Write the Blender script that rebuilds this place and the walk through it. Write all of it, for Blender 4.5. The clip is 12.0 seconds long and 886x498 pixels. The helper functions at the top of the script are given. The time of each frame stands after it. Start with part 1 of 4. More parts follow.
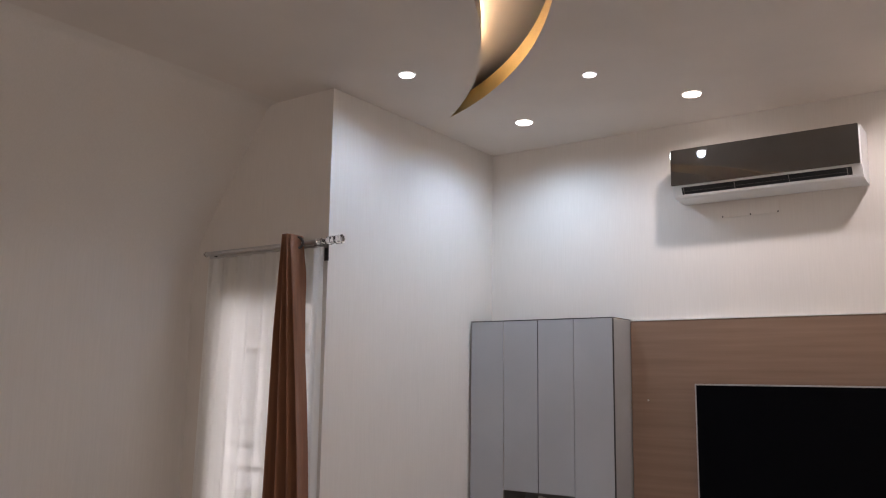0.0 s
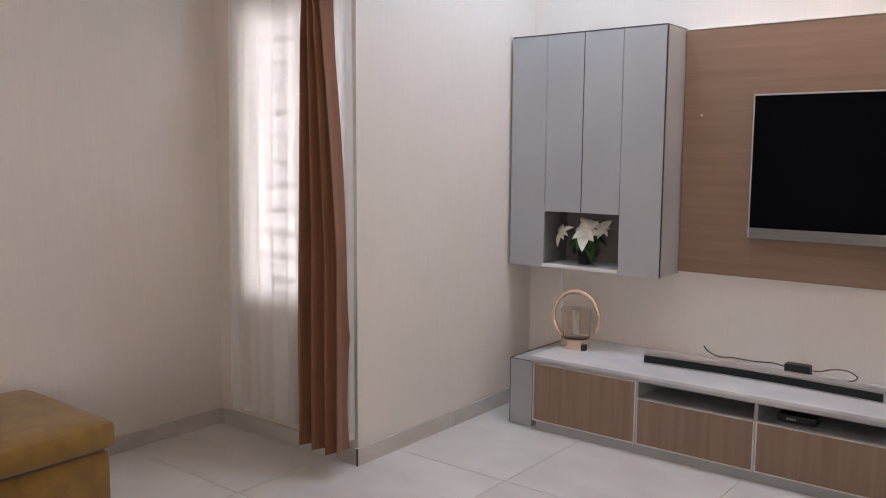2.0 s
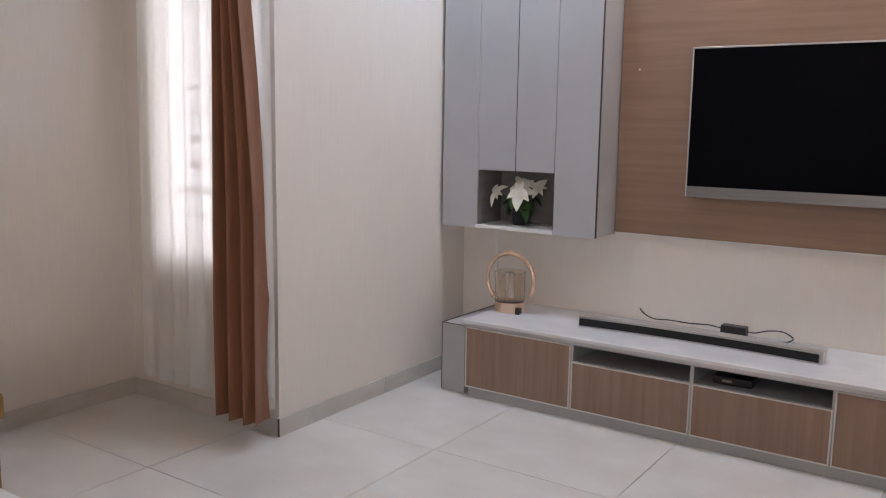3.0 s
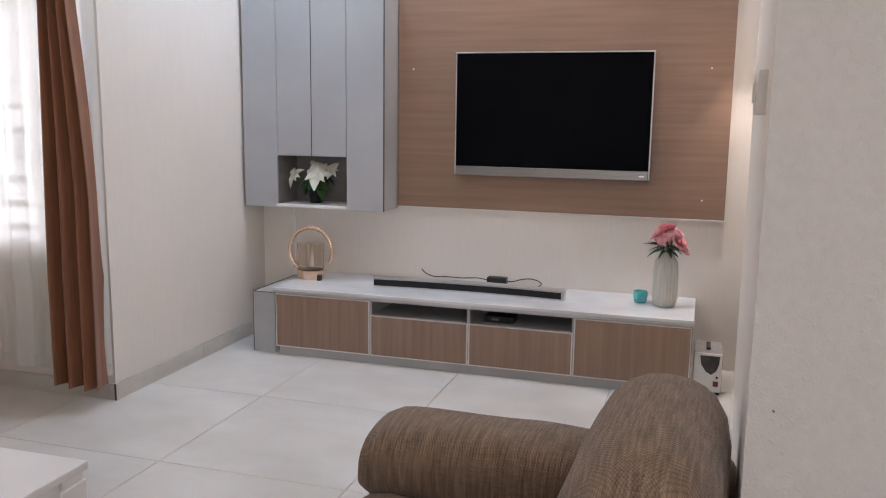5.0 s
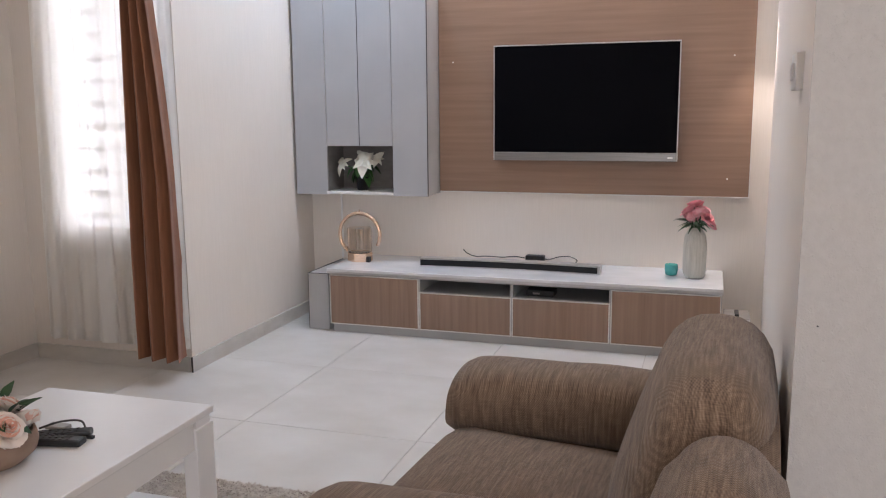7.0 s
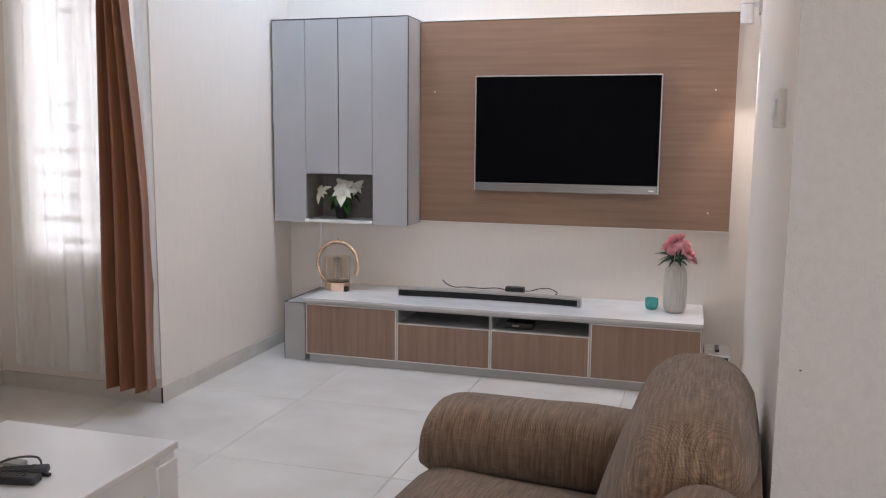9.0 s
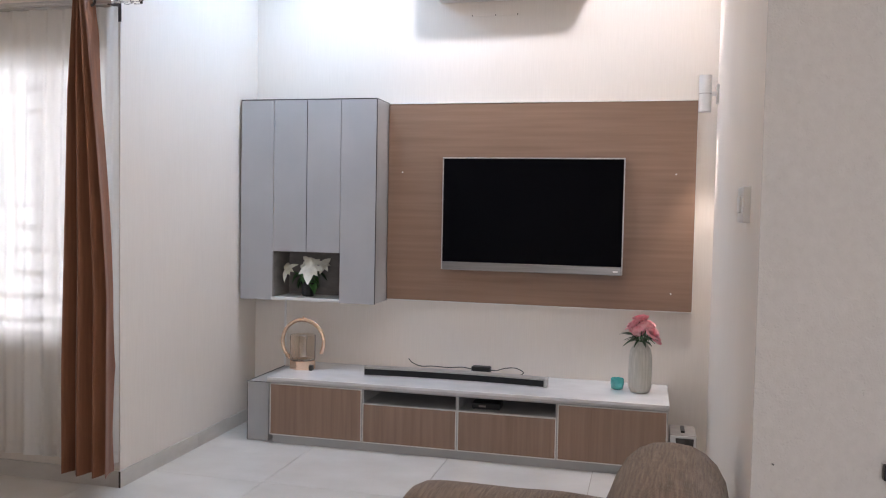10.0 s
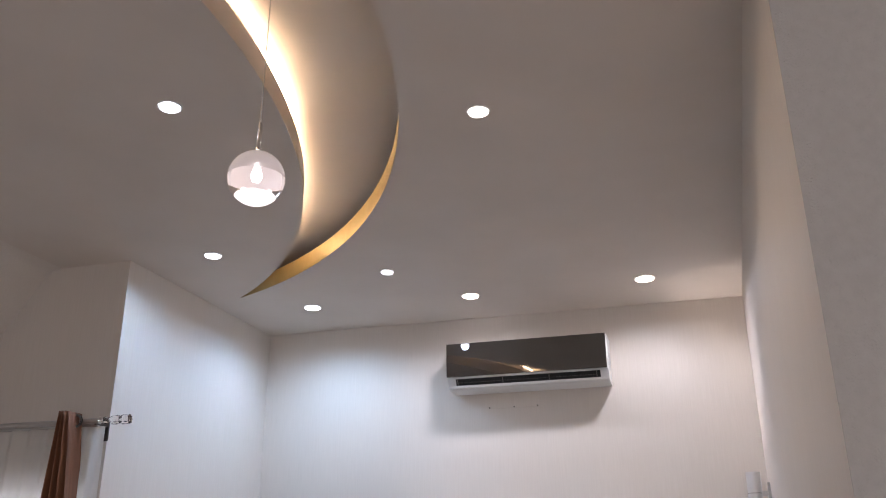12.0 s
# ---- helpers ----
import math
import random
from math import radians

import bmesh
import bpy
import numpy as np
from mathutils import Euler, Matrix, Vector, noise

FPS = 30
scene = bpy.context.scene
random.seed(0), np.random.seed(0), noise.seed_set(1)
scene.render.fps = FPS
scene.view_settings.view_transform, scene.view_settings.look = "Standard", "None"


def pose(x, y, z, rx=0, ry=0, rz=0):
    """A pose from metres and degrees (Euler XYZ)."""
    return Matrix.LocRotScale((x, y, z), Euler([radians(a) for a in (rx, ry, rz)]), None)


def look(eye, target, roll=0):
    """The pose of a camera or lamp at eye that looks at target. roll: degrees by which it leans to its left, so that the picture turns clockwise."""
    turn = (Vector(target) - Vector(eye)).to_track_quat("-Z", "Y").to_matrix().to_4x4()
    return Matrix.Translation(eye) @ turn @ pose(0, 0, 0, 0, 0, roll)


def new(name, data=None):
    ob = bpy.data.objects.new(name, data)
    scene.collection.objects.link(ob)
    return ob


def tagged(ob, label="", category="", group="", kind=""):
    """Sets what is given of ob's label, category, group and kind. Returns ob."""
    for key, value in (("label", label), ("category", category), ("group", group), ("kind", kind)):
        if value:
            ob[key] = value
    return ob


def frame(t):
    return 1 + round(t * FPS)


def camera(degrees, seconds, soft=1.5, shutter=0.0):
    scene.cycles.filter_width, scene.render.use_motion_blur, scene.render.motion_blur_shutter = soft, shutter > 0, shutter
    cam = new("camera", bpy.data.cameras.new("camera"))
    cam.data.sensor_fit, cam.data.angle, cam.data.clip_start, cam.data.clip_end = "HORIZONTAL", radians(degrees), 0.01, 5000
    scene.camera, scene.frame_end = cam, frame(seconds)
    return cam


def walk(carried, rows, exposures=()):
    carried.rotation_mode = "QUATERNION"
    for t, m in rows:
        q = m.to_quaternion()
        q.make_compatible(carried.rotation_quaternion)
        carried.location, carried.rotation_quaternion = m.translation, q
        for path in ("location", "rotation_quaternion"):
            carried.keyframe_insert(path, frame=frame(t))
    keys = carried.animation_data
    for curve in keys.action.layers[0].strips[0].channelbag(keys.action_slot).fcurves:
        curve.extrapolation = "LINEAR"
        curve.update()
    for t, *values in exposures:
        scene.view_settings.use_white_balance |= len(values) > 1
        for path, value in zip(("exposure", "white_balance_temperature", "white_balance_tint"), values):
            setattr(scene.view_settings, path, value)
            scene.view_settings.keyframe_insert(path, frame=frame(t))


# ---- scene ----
cam = camera(55.9, 12.0, soft=1.1)
PATH = [
    (0, (1.464, -4.331, 1.711), (0.31, -2.727, 2.021), 0.8),
    (0.2, (1.44, -4.32, 1.692), (0.245, -2.732, 1.917), 0.6),
    (0.5, (1.486, -4.281, 1.641), (0.234, -2.727, 1.775), 0.5),
    (0.8, (1.474, -4.257, 1.568), (0.222, -2.699, 1.629), 0.4),
    (1, (1.479, -4.252, 1.551), (0.225, -2.695, 1.545), 0.4),
    (1.5, (1.449, -4.199, 1.493), (0.194, -2.647, 1.361), 0.3),
    (2, (1.324, -4.143, 1.421), (0.096, -2.581, 1.194), 0.4),
    (2.2, (1.292, -4.121, 1.394), (0.069, -2.553, 1.150), 0.4),
    (2.5, (1.245, -4.088, 1.353), (0.045, -2.512, 1.077), 0.5),
    (2.8, (1.218, -4.005, 1.333), (0.05, -2.406, 1.051), 0.5),
    (3, (1.257, -3.951, 1.338), (0.147, -2.313, 1.046), 0.9),
    (3.2, (1.257, -3.909, 1.315), (0.22, -2.225, 1.018), 1.1),
    (3.5, (1.238, -3.959, 1.33), (0.354, -2.19, 1.033), 1.3),
    (3.7, (1.248, -4.034, 1.341), (0.442, -2.228, 1.04), 1.1),
    (5.3, (1.357, -4.804, 1.365), (0.801, -2.909, 1.048), 0.2),
    (5.5, (1.324, -4.875, 1.357), (0.78, -2.976, 1.041), -0.3),
    (6, (1.281, -5.001, 1.353), (0.739, -3.102, 1.036), -0.5),
    (6.5, (1.269, -5.049, 1.347), (0.719, -3.153, 1.026), -0.5),
    (7, (1.264, -5.068, 1.334), (0.663, -3.189, 1.005), -0.5),
    (7.2, (1.266, -5.073, 1.332), (0.649, -3.2, 0.999), -0.5),
    (8.8, (1.241, -5.035, 1.367), (0.642, -3.153, 1.054), 0.2),
    (9, (1.263, -5.004, 1.342), (0.7, -3.103, 1.078), 0.5),
    (9.2, (1.258, -5.006, 1.34), (0.737, -3.084, 1.105), 0.6),
    (9.5, (1.258, -5.011, 1.354), (0.763, -3.082, 1.167), 0.8),
    (10, (1.234, -5.027, 1.387), (0.754, -3.088, 1.295), 1.1),
    (10.2, (1.242, -5.041, 1.414), (0.758, -3.101, 1.381), 1.1),
    (10.5, (1.221, -5.029, 1.506), (0.742, -3.09, 1.603), 1.0),
    (10.8, (1.22, -5.017, 1.619), (0.747, -3.09, 1.875), 0.6),
    (11, (1.265, -4.991, 1.651), (0.777, -3.082, 1.994), 0.6),
    (11.2, (1.260, -4.944, 1.69), (0.778, -3.05, 2.132), 0.2),
    (11.5, (1.254, -4.865, 1.71), (0.781, -3.019, 2.318), -0.1),
    (11.7, (1.259, -4.797, 1.731), (0.783, -2.981, 2.42), -0.0),
    (12, (1.215, -4.68, 1.747), (0.7, -2.881, 2.45), -0.4),
]
walk(cam, [(t, look(eye, target, roll)) for t, eye, target, roll in PATH],
     [(0.0, -0.6, 6750, 22), (0.6, -0.46, 6850, 22), (1.5, -0.05, 6800, 22), (2.5, 0.06, 6550, 22), (3.5, 0.18, 6400, 19), (5.5, 0.33, 6300, 18),
      (7.0, 0.38, 6300, 19), (9.5, 0.26, 6250, 18), (10.3, 0.08, 6250, 19), (11.0, -0.45, 6150, 20), (12.0, -0.5, 6200, 21)])

# ---- world, sun, lamps ----
CZ = 3.11                      # ceiling height
world = bpy.data.worlds.new("sky")
scene.world = world
world.use_nodes = True
wn = world.node_tree
sky = wn.nodes.new("ShaderNodeTexSky")
sky.sky_type, sky.sun_disc = "NISHITA", False
sky.sun_elevation, sky.sun_rotation = radians(52), radians(20)
wn.links.new(sky.outputs[0], wn.nodes["Background"].inputs[0])
wn.nodes["Background"].inputs[1].default_value = 0.12

sun = new("sun", bpy.data.lights.new("sun", "SUN"))
sun.data.energy, sun.data.angle, sun.data.color = 1.2, radians(15), (1.0, 0.95, 0.88)
sun.matrix_world = look((2, 5, 7), (0, 0, 0))


def area_lamp(name, eye, target, sx, sy, watts, color):
    ob = new(name, bpy.data.lights.new(name, "AREA"))
    ob.data.shape, ob.data.size, ob.data.size_y = "RECTANGLE", sx, sy
    ob.data.energy, ob.data.color = watts, color
    ob.matrix_world = look(eye, target)
    return ob


area_lamp("daylight_back_window", (2.1, -7.42, 1.5), (1.6, 0, 1.1), 2.1, 1.8, 51, (1.0, 0.96, 0.92))


def spot_lamp(name, x, y, watts, color):
    ob = new(name, bpy.data.lights.new(name, "SPOT"))
    ob.data.energy, ob.data.color = watts, color
    ob.data.spot_size, ob.data.spot_blend, ob.data.shadow_soft_size = radians(166), 0.7, 0.025
    ob.matrix_world = look((x, y, CZ - 0.02), (x, y, 0))
    return ob


COOL, SOFT, WARM = (0.54, 0.775, 1.0), (0.93, 0.94, 0.96), (1.0, 0.88, 0.74)
DOWNLIGHTS = [(-0.841, -1.433, 0.034, COOL, 20), (-0.751, -0.51, 0.042, COOL, 38), (-0.138, -0.971, 0.027, COOL, 10),
              (0.16, -0.458, 0.042, SOFT, 29), (1.089, -0.48, 0.046, SOFT, 27), (-0.254, -2.688, 0.031, COOL, 7),
              (0.677, -2.377, 0.031, WARM, 13)]
for dx, dy, dr, dc, dw in DOWNLIGHTS:
    spot_lamp("downlight_beam", dx, dy, dw, dc)


# ---- materials ----
def nodes_of(name):
    m = bpy.data.materials.new(name)
    m.use_nodes = True
    return m, m.node_tree.nodes, m.node_tree.links, m.node_tree.nodes["Principled BSDF"]


def rgba(c):
    return (c[0], c[1], c[2], 1.0)


def surface(name, low, high, rough=0.5, scale=(8, 8, 8), detail=4.0, metal=0.0, bump=0.0, bump_scale=(200, 200, 200),
            stain=0.0, coat=0.0, rough_var=0.0, bump_distance=0.002, sheen=0.0, spec=0.5, vary=False):
    """Two scales of variation: a grain that runs from low to high, a broad stain, and a fine relief."""
    m, n, l, b = nodes_of(name)
    tc = n.new("ShaderNodeTexCoord")
    mp = n.new("ShaderNodeMapping")
    mp.inputs["Scale"].default_value = scale
    l.new(tc.outputs["Object"], mp.inputs["Vector"])
    if vary:
        oi, sh = n.new("ShaderNodeObjectInfo"), n.new("ShaderNodeMath")
        sh.operation, sh.inputs[1].default_value = "MULTIPLY", 57.0
        l.new(oi.outputs["Random"], sh.inputs[0])
        l.new(sh.outputs[0], mp.inputs["Location"])
    g = n.new("ShaderNodeTexNoise")
    g.inputs["Scale"].default_value, g.inputs["Detail"].default_value = 1.0, detail
    l.new(mp.outputs[0], g.inputs["Vector"])
    ramp = n.new("ShaderNodeValToRGB")
    ramp.color_ramp.elements[0].position, ramp.color_ramp.elements[1].position = 0.3, 0.7
    ramp.color_ramp.elements[0].color, ramp.color_ramp.elements[1].color = rgba(low), rgba(high)
    l.new(g.outputs[0], ramp.inputs[0])
    out = ramp.outputs[0]
    if stain:
        s = n.new("ShaderNodeTexNoise")
        s.inputs["Scale"].default_value, s.inputs["Detail"].default_value = 1.7, 3.0
        l.new(tc.outputs["Object"], s.inputs["Vector"])
        mr = n.new("ShaderNodeMapRange")
        mr.inputs["From Min"].default_value, mr.inputs["From Max"].default_value = 0.3, 0.7
        mr.inputs["To Min"].default_value, mr.inputs["To Max"].default_value = 1.0 - stain, 1.0
        l.new(s.outputs[0], mr.inputs[0])
        mix = n.new("ShaderNodeMixRGB")
        mix.blend_type, mix.inputs[0].default_value = "MULTIPLY", 1.0
        l.new(out, mix.inputs[1])
        l.new(mr.outputs[0], mix.inputs[2])
        out = mix.outputs[0]
    l.new(out, b.inputs["Base Color"])
    b.inputs["Roughness"].default_value, b.inputs["Metallic"].default_value = rough, metal
    b.inputs["Coat Weight"].default_value = coat
    b.inputs["Sheen Weight"].default_value = sheen
    b.inputs["Specular IOR Level"].default_value = spec
    if rough_var:
        rr = n.new("ShaderNodeMapRange")
        rr.inputs["To Min"].default_value, rr.inputs["To Max"].default_value = rough - rough_var, rough + rough_var
        l.new(g.outputs[0], rr.inputs[0])
        l.new(rr.outputs[0], b.inputs["Roughness"])
    if bump:
        mp2 = n.new("ShaderNodeMapping")
        mp2.inputs["Scale"].default_value = bump_scale
        l.new(tc.outputs["Object"], mp2.inputs["Vector"])
        bn = n.new("ShaderNodeTexNoise")
        bn.inputs["Scale"].default_value, bn.inputs["Detail"].default_value = 1.0, 3.0
        l.new(mp2.outputs[0], bn.inputs["Vector"])
        bp = n.new("ShaderNodeBump")
        bp.inputs["Strength"].default_value, bp.inputs["Distance"].default_value = bump, bump_distance
        l.new(bn.outputs[0], bp.inputs["Height"])
        l.new(bp.outputs[0], b.inputs["Normal"])
    return m


def glow(name, color, strength):
    m, n, l, b = nodes_of(name)
    b.inputs["Base Color"].default_value = rgba(color)
    b.inputs["Emission Color"].default_value = rgba(color)
    b.inputs["Emission Strength"].default_value = strength
    return m


def glass(name, color, rough=0.02, ior=1.45):
    m, n, l, b = nodes_of(name)
    b.inputs["Base Color"].default_value = rgba(color)
    b.inputs["Roughness"].default_value, b.inputs["IOR"].default_value = rough, ior
    b.inputs["Transmission Weight"].default_value = 1.0
    return m


def weave(name, dark, mid, light, pitch=0.006, sheen=0.2):
    """A basket weave of round thread dots, with slubs and streaks of darker and lighter yarn."""
    m, n, l, b = nodes_of(name)
    tc = n.new("ShaderNodeTexCoord")

    def streaks(sc, detail):
        mp = n.new("ShaderNodeMapping")
        mp.inputs["Scale"].default_value = sc
        l.new(tc.outputs["Object"], mp.inputs["Vector"])
        t = n.new("ShaderNodeTexNoise")
        t.inputs["Scale"].default_value, t.inputs["Detail"].default_value = 1.0, detail
        l.new(mp.outputs[0], t.inputs["Vector"])
        return t.outputs[0]

    def calc(op, a, b2):
        x = n.new("ShaderNodeMath")
        x.operation = op
        for k, v in ((0, a), (1, b2)):
            if isinstance(v, (int, float)):
                x.inputs[k].default_value = v
            elif v is not None:
                l.new(v, x.inputs[k])
        return x.outputs[0]

    sep = n.new("ShaderNodeSeparateXYZ")
    l.new(tc.outputs["Object"], sep.inputs[0])
    across = calc("SINE", calc("MULTIPLY", calc("ADD", sep.outputs[0], calc("MULTIPLY", sep.outputs[2], 0.35)), 2 * math.pi / pitch), None)
    down = calc("SINE", calc("MULTIPLY", calc("SUBTRACT", sep.outputs[1], sep.outputs[2]), 2 * math.pi / (pitch * 0.8)), None)
    dots = calc("MULTIPLY", across, down)
    yarn = calc("ADD", calc("MULTIPLY", streaks((160, 14, 14), 3.0), 0.62), calc("MULTIPLY", streaks((30, 420, 420), 2.0), 0.38))
    mixed = calc("ADD", yarn, calc("MULTIPLY", dots, 0.10))
    ramp = n.new("ShaderNodeValToRGB")
    e = ramp.color_ramp.elements
    e[0].position, e[0].color = 0.28, rgba(dark)
    e[1].position, e[1].color = 0.72, rgba(light)
    x = e.new(0.5)
    x.color = rgba(mid)
    l.new(mixed, ramp.inputs[0])
    l.new(ramp.outputs[0], b.inputs["Base Color"])
    b.inputs["Roughness"].default_value, b.inputs["Sheen Weight"].default_value = 0.9, sheen
    b.inputs["Specular IOR Level"].default_value = 0.2
    bp = n.new("ShaderNodeBump")
    bp.inputs["Strength"].default_value, bp.inputs["Distance"].default_value = 0.6, 0.002
    l.new(calc("ADD", calc("MULTIPLY", dots, 0.4), yarn), bp.inputs["Height"])
    l.new(bp.outputs[0], b.inputs["Normal"])
    return m


def sheer_cloth(name, color, see_through):
    m, n, l, b = nodes_of(name)
    tr = n.new("ShaderNodeBsdfTranslucent")
    tr.inputs[0].default_value = rgba(color)
    di = n.new("ShaderNodeBsdfDiffuse")
    di.inputs[0].default_value = rgba(color)
    tp = n.new("ShaderNodeBsdfTransparent")
    m1, m2 = n.new("ShaderNodeMixShader"), n.new("ShaderNodeMixShader")
    m1.inputs[0].default_value, m2.inputs[0].default_value = 0.5, see_through
    tc = n.new("ShaderNodeTexCoord")
    mp = n.new("ShaderNodeMapping")
    mp.inputs["Scale"].default_value = (40, 40, 3)
    l.new(tc.outputs["Object"], mp.inputs["Vector"])
    t = n.new("ShaderNodeTexNoise")
    t.inputs["Detail"].default_value = 3.0
    l.new(mp.outputs[0], t.inputs["Vector"])
    mr = n.new("ShaderNodeMapRange")
    mr.inputs["To Min"].default_value, mr.inputs["To Max"].default_value = see_through * 0.6, see_through * 1.4
    l.new(t.outputs[0], mr.inputs[0])
    l.new(mr.outputs[0], m2.inputs[0])
    # Vertical streaks in the translucent share imitate light and shade of folds.
    mp2 = n.new("ShaderNodeMapping")
    mp2.inputs["Scale"].default_value = (26, 26, 0.7)
    l.new(tc.outputs["Object"], mp2.inputs["Vector"])
    folds = n.new("ShaderNodeTexNoise")
    folds.inputs["Detail"].default_value, folds.inputs["Scale"].default_value = 2.0, 1.0
    l.new(mp2.outputs[0], folds.inputs["Vector"])
    mr2 = n.new("ShaderNodeMapRange")
    mr2.inputs["From Min"].default_value, mr2.inputs["From Max"].default_value = 0.35, 0.65
    mr2.inputs["To Min"].default_value, mr2.inputs["To Max"].default_value = 0.25, 0.6
    l.new(folds.outputs[0], mr2.inputs[0])
    l.new(mr2.outputs[0], m1.inputs[0])
    l.new(tr.outputs[0], m1.inputs[1])
    l.new(di.outputs[0], m1.inputs[2])
    l.new(m1.outputs[0], m2.inputs[1])
    l.new(tp.outputs[0], m2.inputs[2])
    l.new(m2.outputs[0], n["Material Output"].inputs["Surface"])
    n.remove(b)
    return m


WALLPAPER = surface("wallpaper", (0.75, 0.69, 0.622), (0.785, 0.724, 0.658), 0.62, (150, 150, 6), 5, bump=0.35,
                    bump_scale=(260, 260, 14), stain=0.04, bump_distance=0.001)
PLASTER = surface("trowelled_plaster", (0.53, 0.515, 0.485), (0.565, 0.55, 0.52), 0.8, (60, 60, 50), 8, stain=0.03, bump=0.35,
                  bump_scale=(240, 240, 200), bump_distance=0.004)


def flecked(m, scale, low, high, strength, distance):
    """Adds sparse raised flecks and pits to a material's relief."""
    n, l = m.node_tree.nodes, m.node_tree.links
    b = n["Principled BSDF"]
    tc = n.new("ShaderNodeTexCoord")
    mp = n.new("ShaderNodeMapping")
    mp.inputs["Scale"].default_value = scale
    l.new(tc.outputs["Object"], mp.inputs["Vector"])
    t = n.new("ShaderNodeTexNoise")
    t.inputs["Scale"].default_value, t.inputs["Detail"].default_value, t.inputs["Distortion"].default_value = 1.0, 2.5, 0.8
    l.new(mp.outputs[0], t.inputs["Vector"])
    r = n.new("ShaderNodeMapRange")
    r.interpolation_type = "SMOOTHSTEP"
    r.inputs["From Min"].default_value, r.inputs["From Max"].default_value = low, high
    l.new(t.outputs[0], r.inputs[0])
    bp = n.new("ShaderNodeBump")
    bp.inputs["Strength"].default_value, bp.inputs["Distance"].default_value = strength, distance
    l.new(r.outputs[0], bp.inputs["Height"])
    l.new(b.inputs["Normal"].links[0].from_socket, bp.inputs["Normal"])
    l.new(bp.outputs[0], b.inputs["Normal"])


flecked(PLASTER, (75, 75, 68), 0.55, 0.78, 0.30, 0.005)
flecked(PLASTER, (120, 120, 105), 0.62, 0.76, 0.35, -0.004)
CEILING = surface("ceiling_paint", (0.72, 0.645, 0.575), (0.76, 0.685, 0.615), 0.7, (3, 3, 3), 3, stain=0.03, bump=0.08)
TILE = surface("polished_tile", (0.69, 0.66, 0.61), (0.80, 0.78, 0.74), 0.15, (2.6, 3.4, 3), 8, stain=0.05, rough_var=0.06, bump=0.03,
               bump_scale=(12, 12, 12), vary=True)
GROUT_DARK = surface("dark_grout", (0.05, 0.04, 0.03), (0.10, 0.085, 0.07), 0.9, (60, 60, 60))
GROUT = surface("grout", (0.36, 0.32, 0.27), (0.46, 0.42, 0.36), 0.9, (30, 30, 30))
SKIRT = surface("skirting_tile", (0.53, 0.495, 0.445), (0.65, 0.61, 0.56), 0.35, (5, 5, 12), 7, stain=0.1)
OAK_H = surface("laminate_grain_level", (0.235, 0.142, 0.092), (0.305, 0.190, 0.128), 0.40, (1.3, 30, 30), 7, stain=0.08, bump=0.06,
                bump_scale=(6, 90, 160))
OAK_V = surface("laminate_grain_upright", (0.255, 0.162, 0.112), (0.345, 0.226, 0.162), 0.42, (34, 30, 1.3), 7, stain=0.08, bump=0.06,
                bump_scale=(160, 90, 6))
GREY = surface("grey_lacquer", (0.40, 0.40, 0.41), (0.44, 0.44, 0.45), 0.34, (3, 3, 3), 3, stain=0.03, bump=0.02)
GREY_SIDE = surface("grey_laminate", (0.38, 0.375, 0.37), (0.43, 0.425, 0.42), 0.45, (4, 4, 4), 3, stain=0.04)
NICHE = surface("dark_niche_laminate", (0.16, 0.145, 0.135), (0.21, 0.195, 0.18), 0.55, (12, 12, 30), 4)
SLAB = surface("white_marble_laminate", (0.66, 0.66, 0.66), (0.78, 0.78, 0.78), 0.22, (4, 7, 4), 8, stain=0.05)
WHITE = surface("white_laminate", (0.77, 0.76, 0.74), (0.80, 0.79, 0.77), 0.28, (6, 6, 6), 3, stain=0.03)
PLASTIC = surface("white_plastic", (0.76, 0.75, 0.73), (0.80, 0.79, 0.77), 0.35, (6, 6, 6), 2)
RED_PLASTIC = surface("dark_red_plastic", (0.16, 0.02, 0.015), (0.22, 0.03, 0.02), 0.35, (30, 30, 30), 2)
GREY_PLASTIC = surface("grey_plastic", (0.30, 0.275, 0.25), (0.36, 0.335, 0.31), 0.45, (20, 20, 20), 3)
BLACK = surface("black_plastic", (0.012, 0.012, 0.013), (0.02, 0.02, 0.02), 0.4, (40, 40, 40), 2)
MESH_BLACK = surface("speaker_cloth", (0.008, 0.008, 0.009), (0.018, 0.018, 0.018), 0.85, (400, 400, 400), 2, bump=0.4,
                     bump_scale=(500, 500, 500))
SCREEN = surface("screen_glass", (0.003, 0.003, 0.004), (0.004, 0.004, 0.005), 0.06, (2, 2, 2), 2, rough_var=0.02, spec=0.04)
AC_GLASS = surface("smoked_mirror_panel", (0.17, 0.16, 0.15), (0.20, 0.19, 0.18), 0.03, (3, 3, 3), 2, metal=0.95, spec=1.0)
ALU = surface("brushed_aluminium", (0.52, 0.51, 0.50), (0.62, 0.61, 0.60), 0.32, (4, 60, 300), 3, metal=0.9)
DULL_ALU = surface("dull_grey_aluminium", (0.27, 0.265, 0.26), (0.34, 0.335, 0.33), 0.3, (4, 60, 300), 3, metal=0.8)
TRIM = surface("pale_aluminium_trim", (0.70, 0.68, 0.64), (0.78, 0.76, 0.72), 0.35, (20, 20, 20), 2, metal=0.5)
CHROME = surface("chrome", (0.65, 0.64, 0.62), (0.72, 0.71, 0.70), 0.14, (30, 30, 30), 2, metal=1.0)
DARK_STEEL = surface("dark_steel", (0.06, 0.055, 0.05), (0.1, 0.09, 0.085), 0.35, (30, 30, 30), 2, metal=0.8)
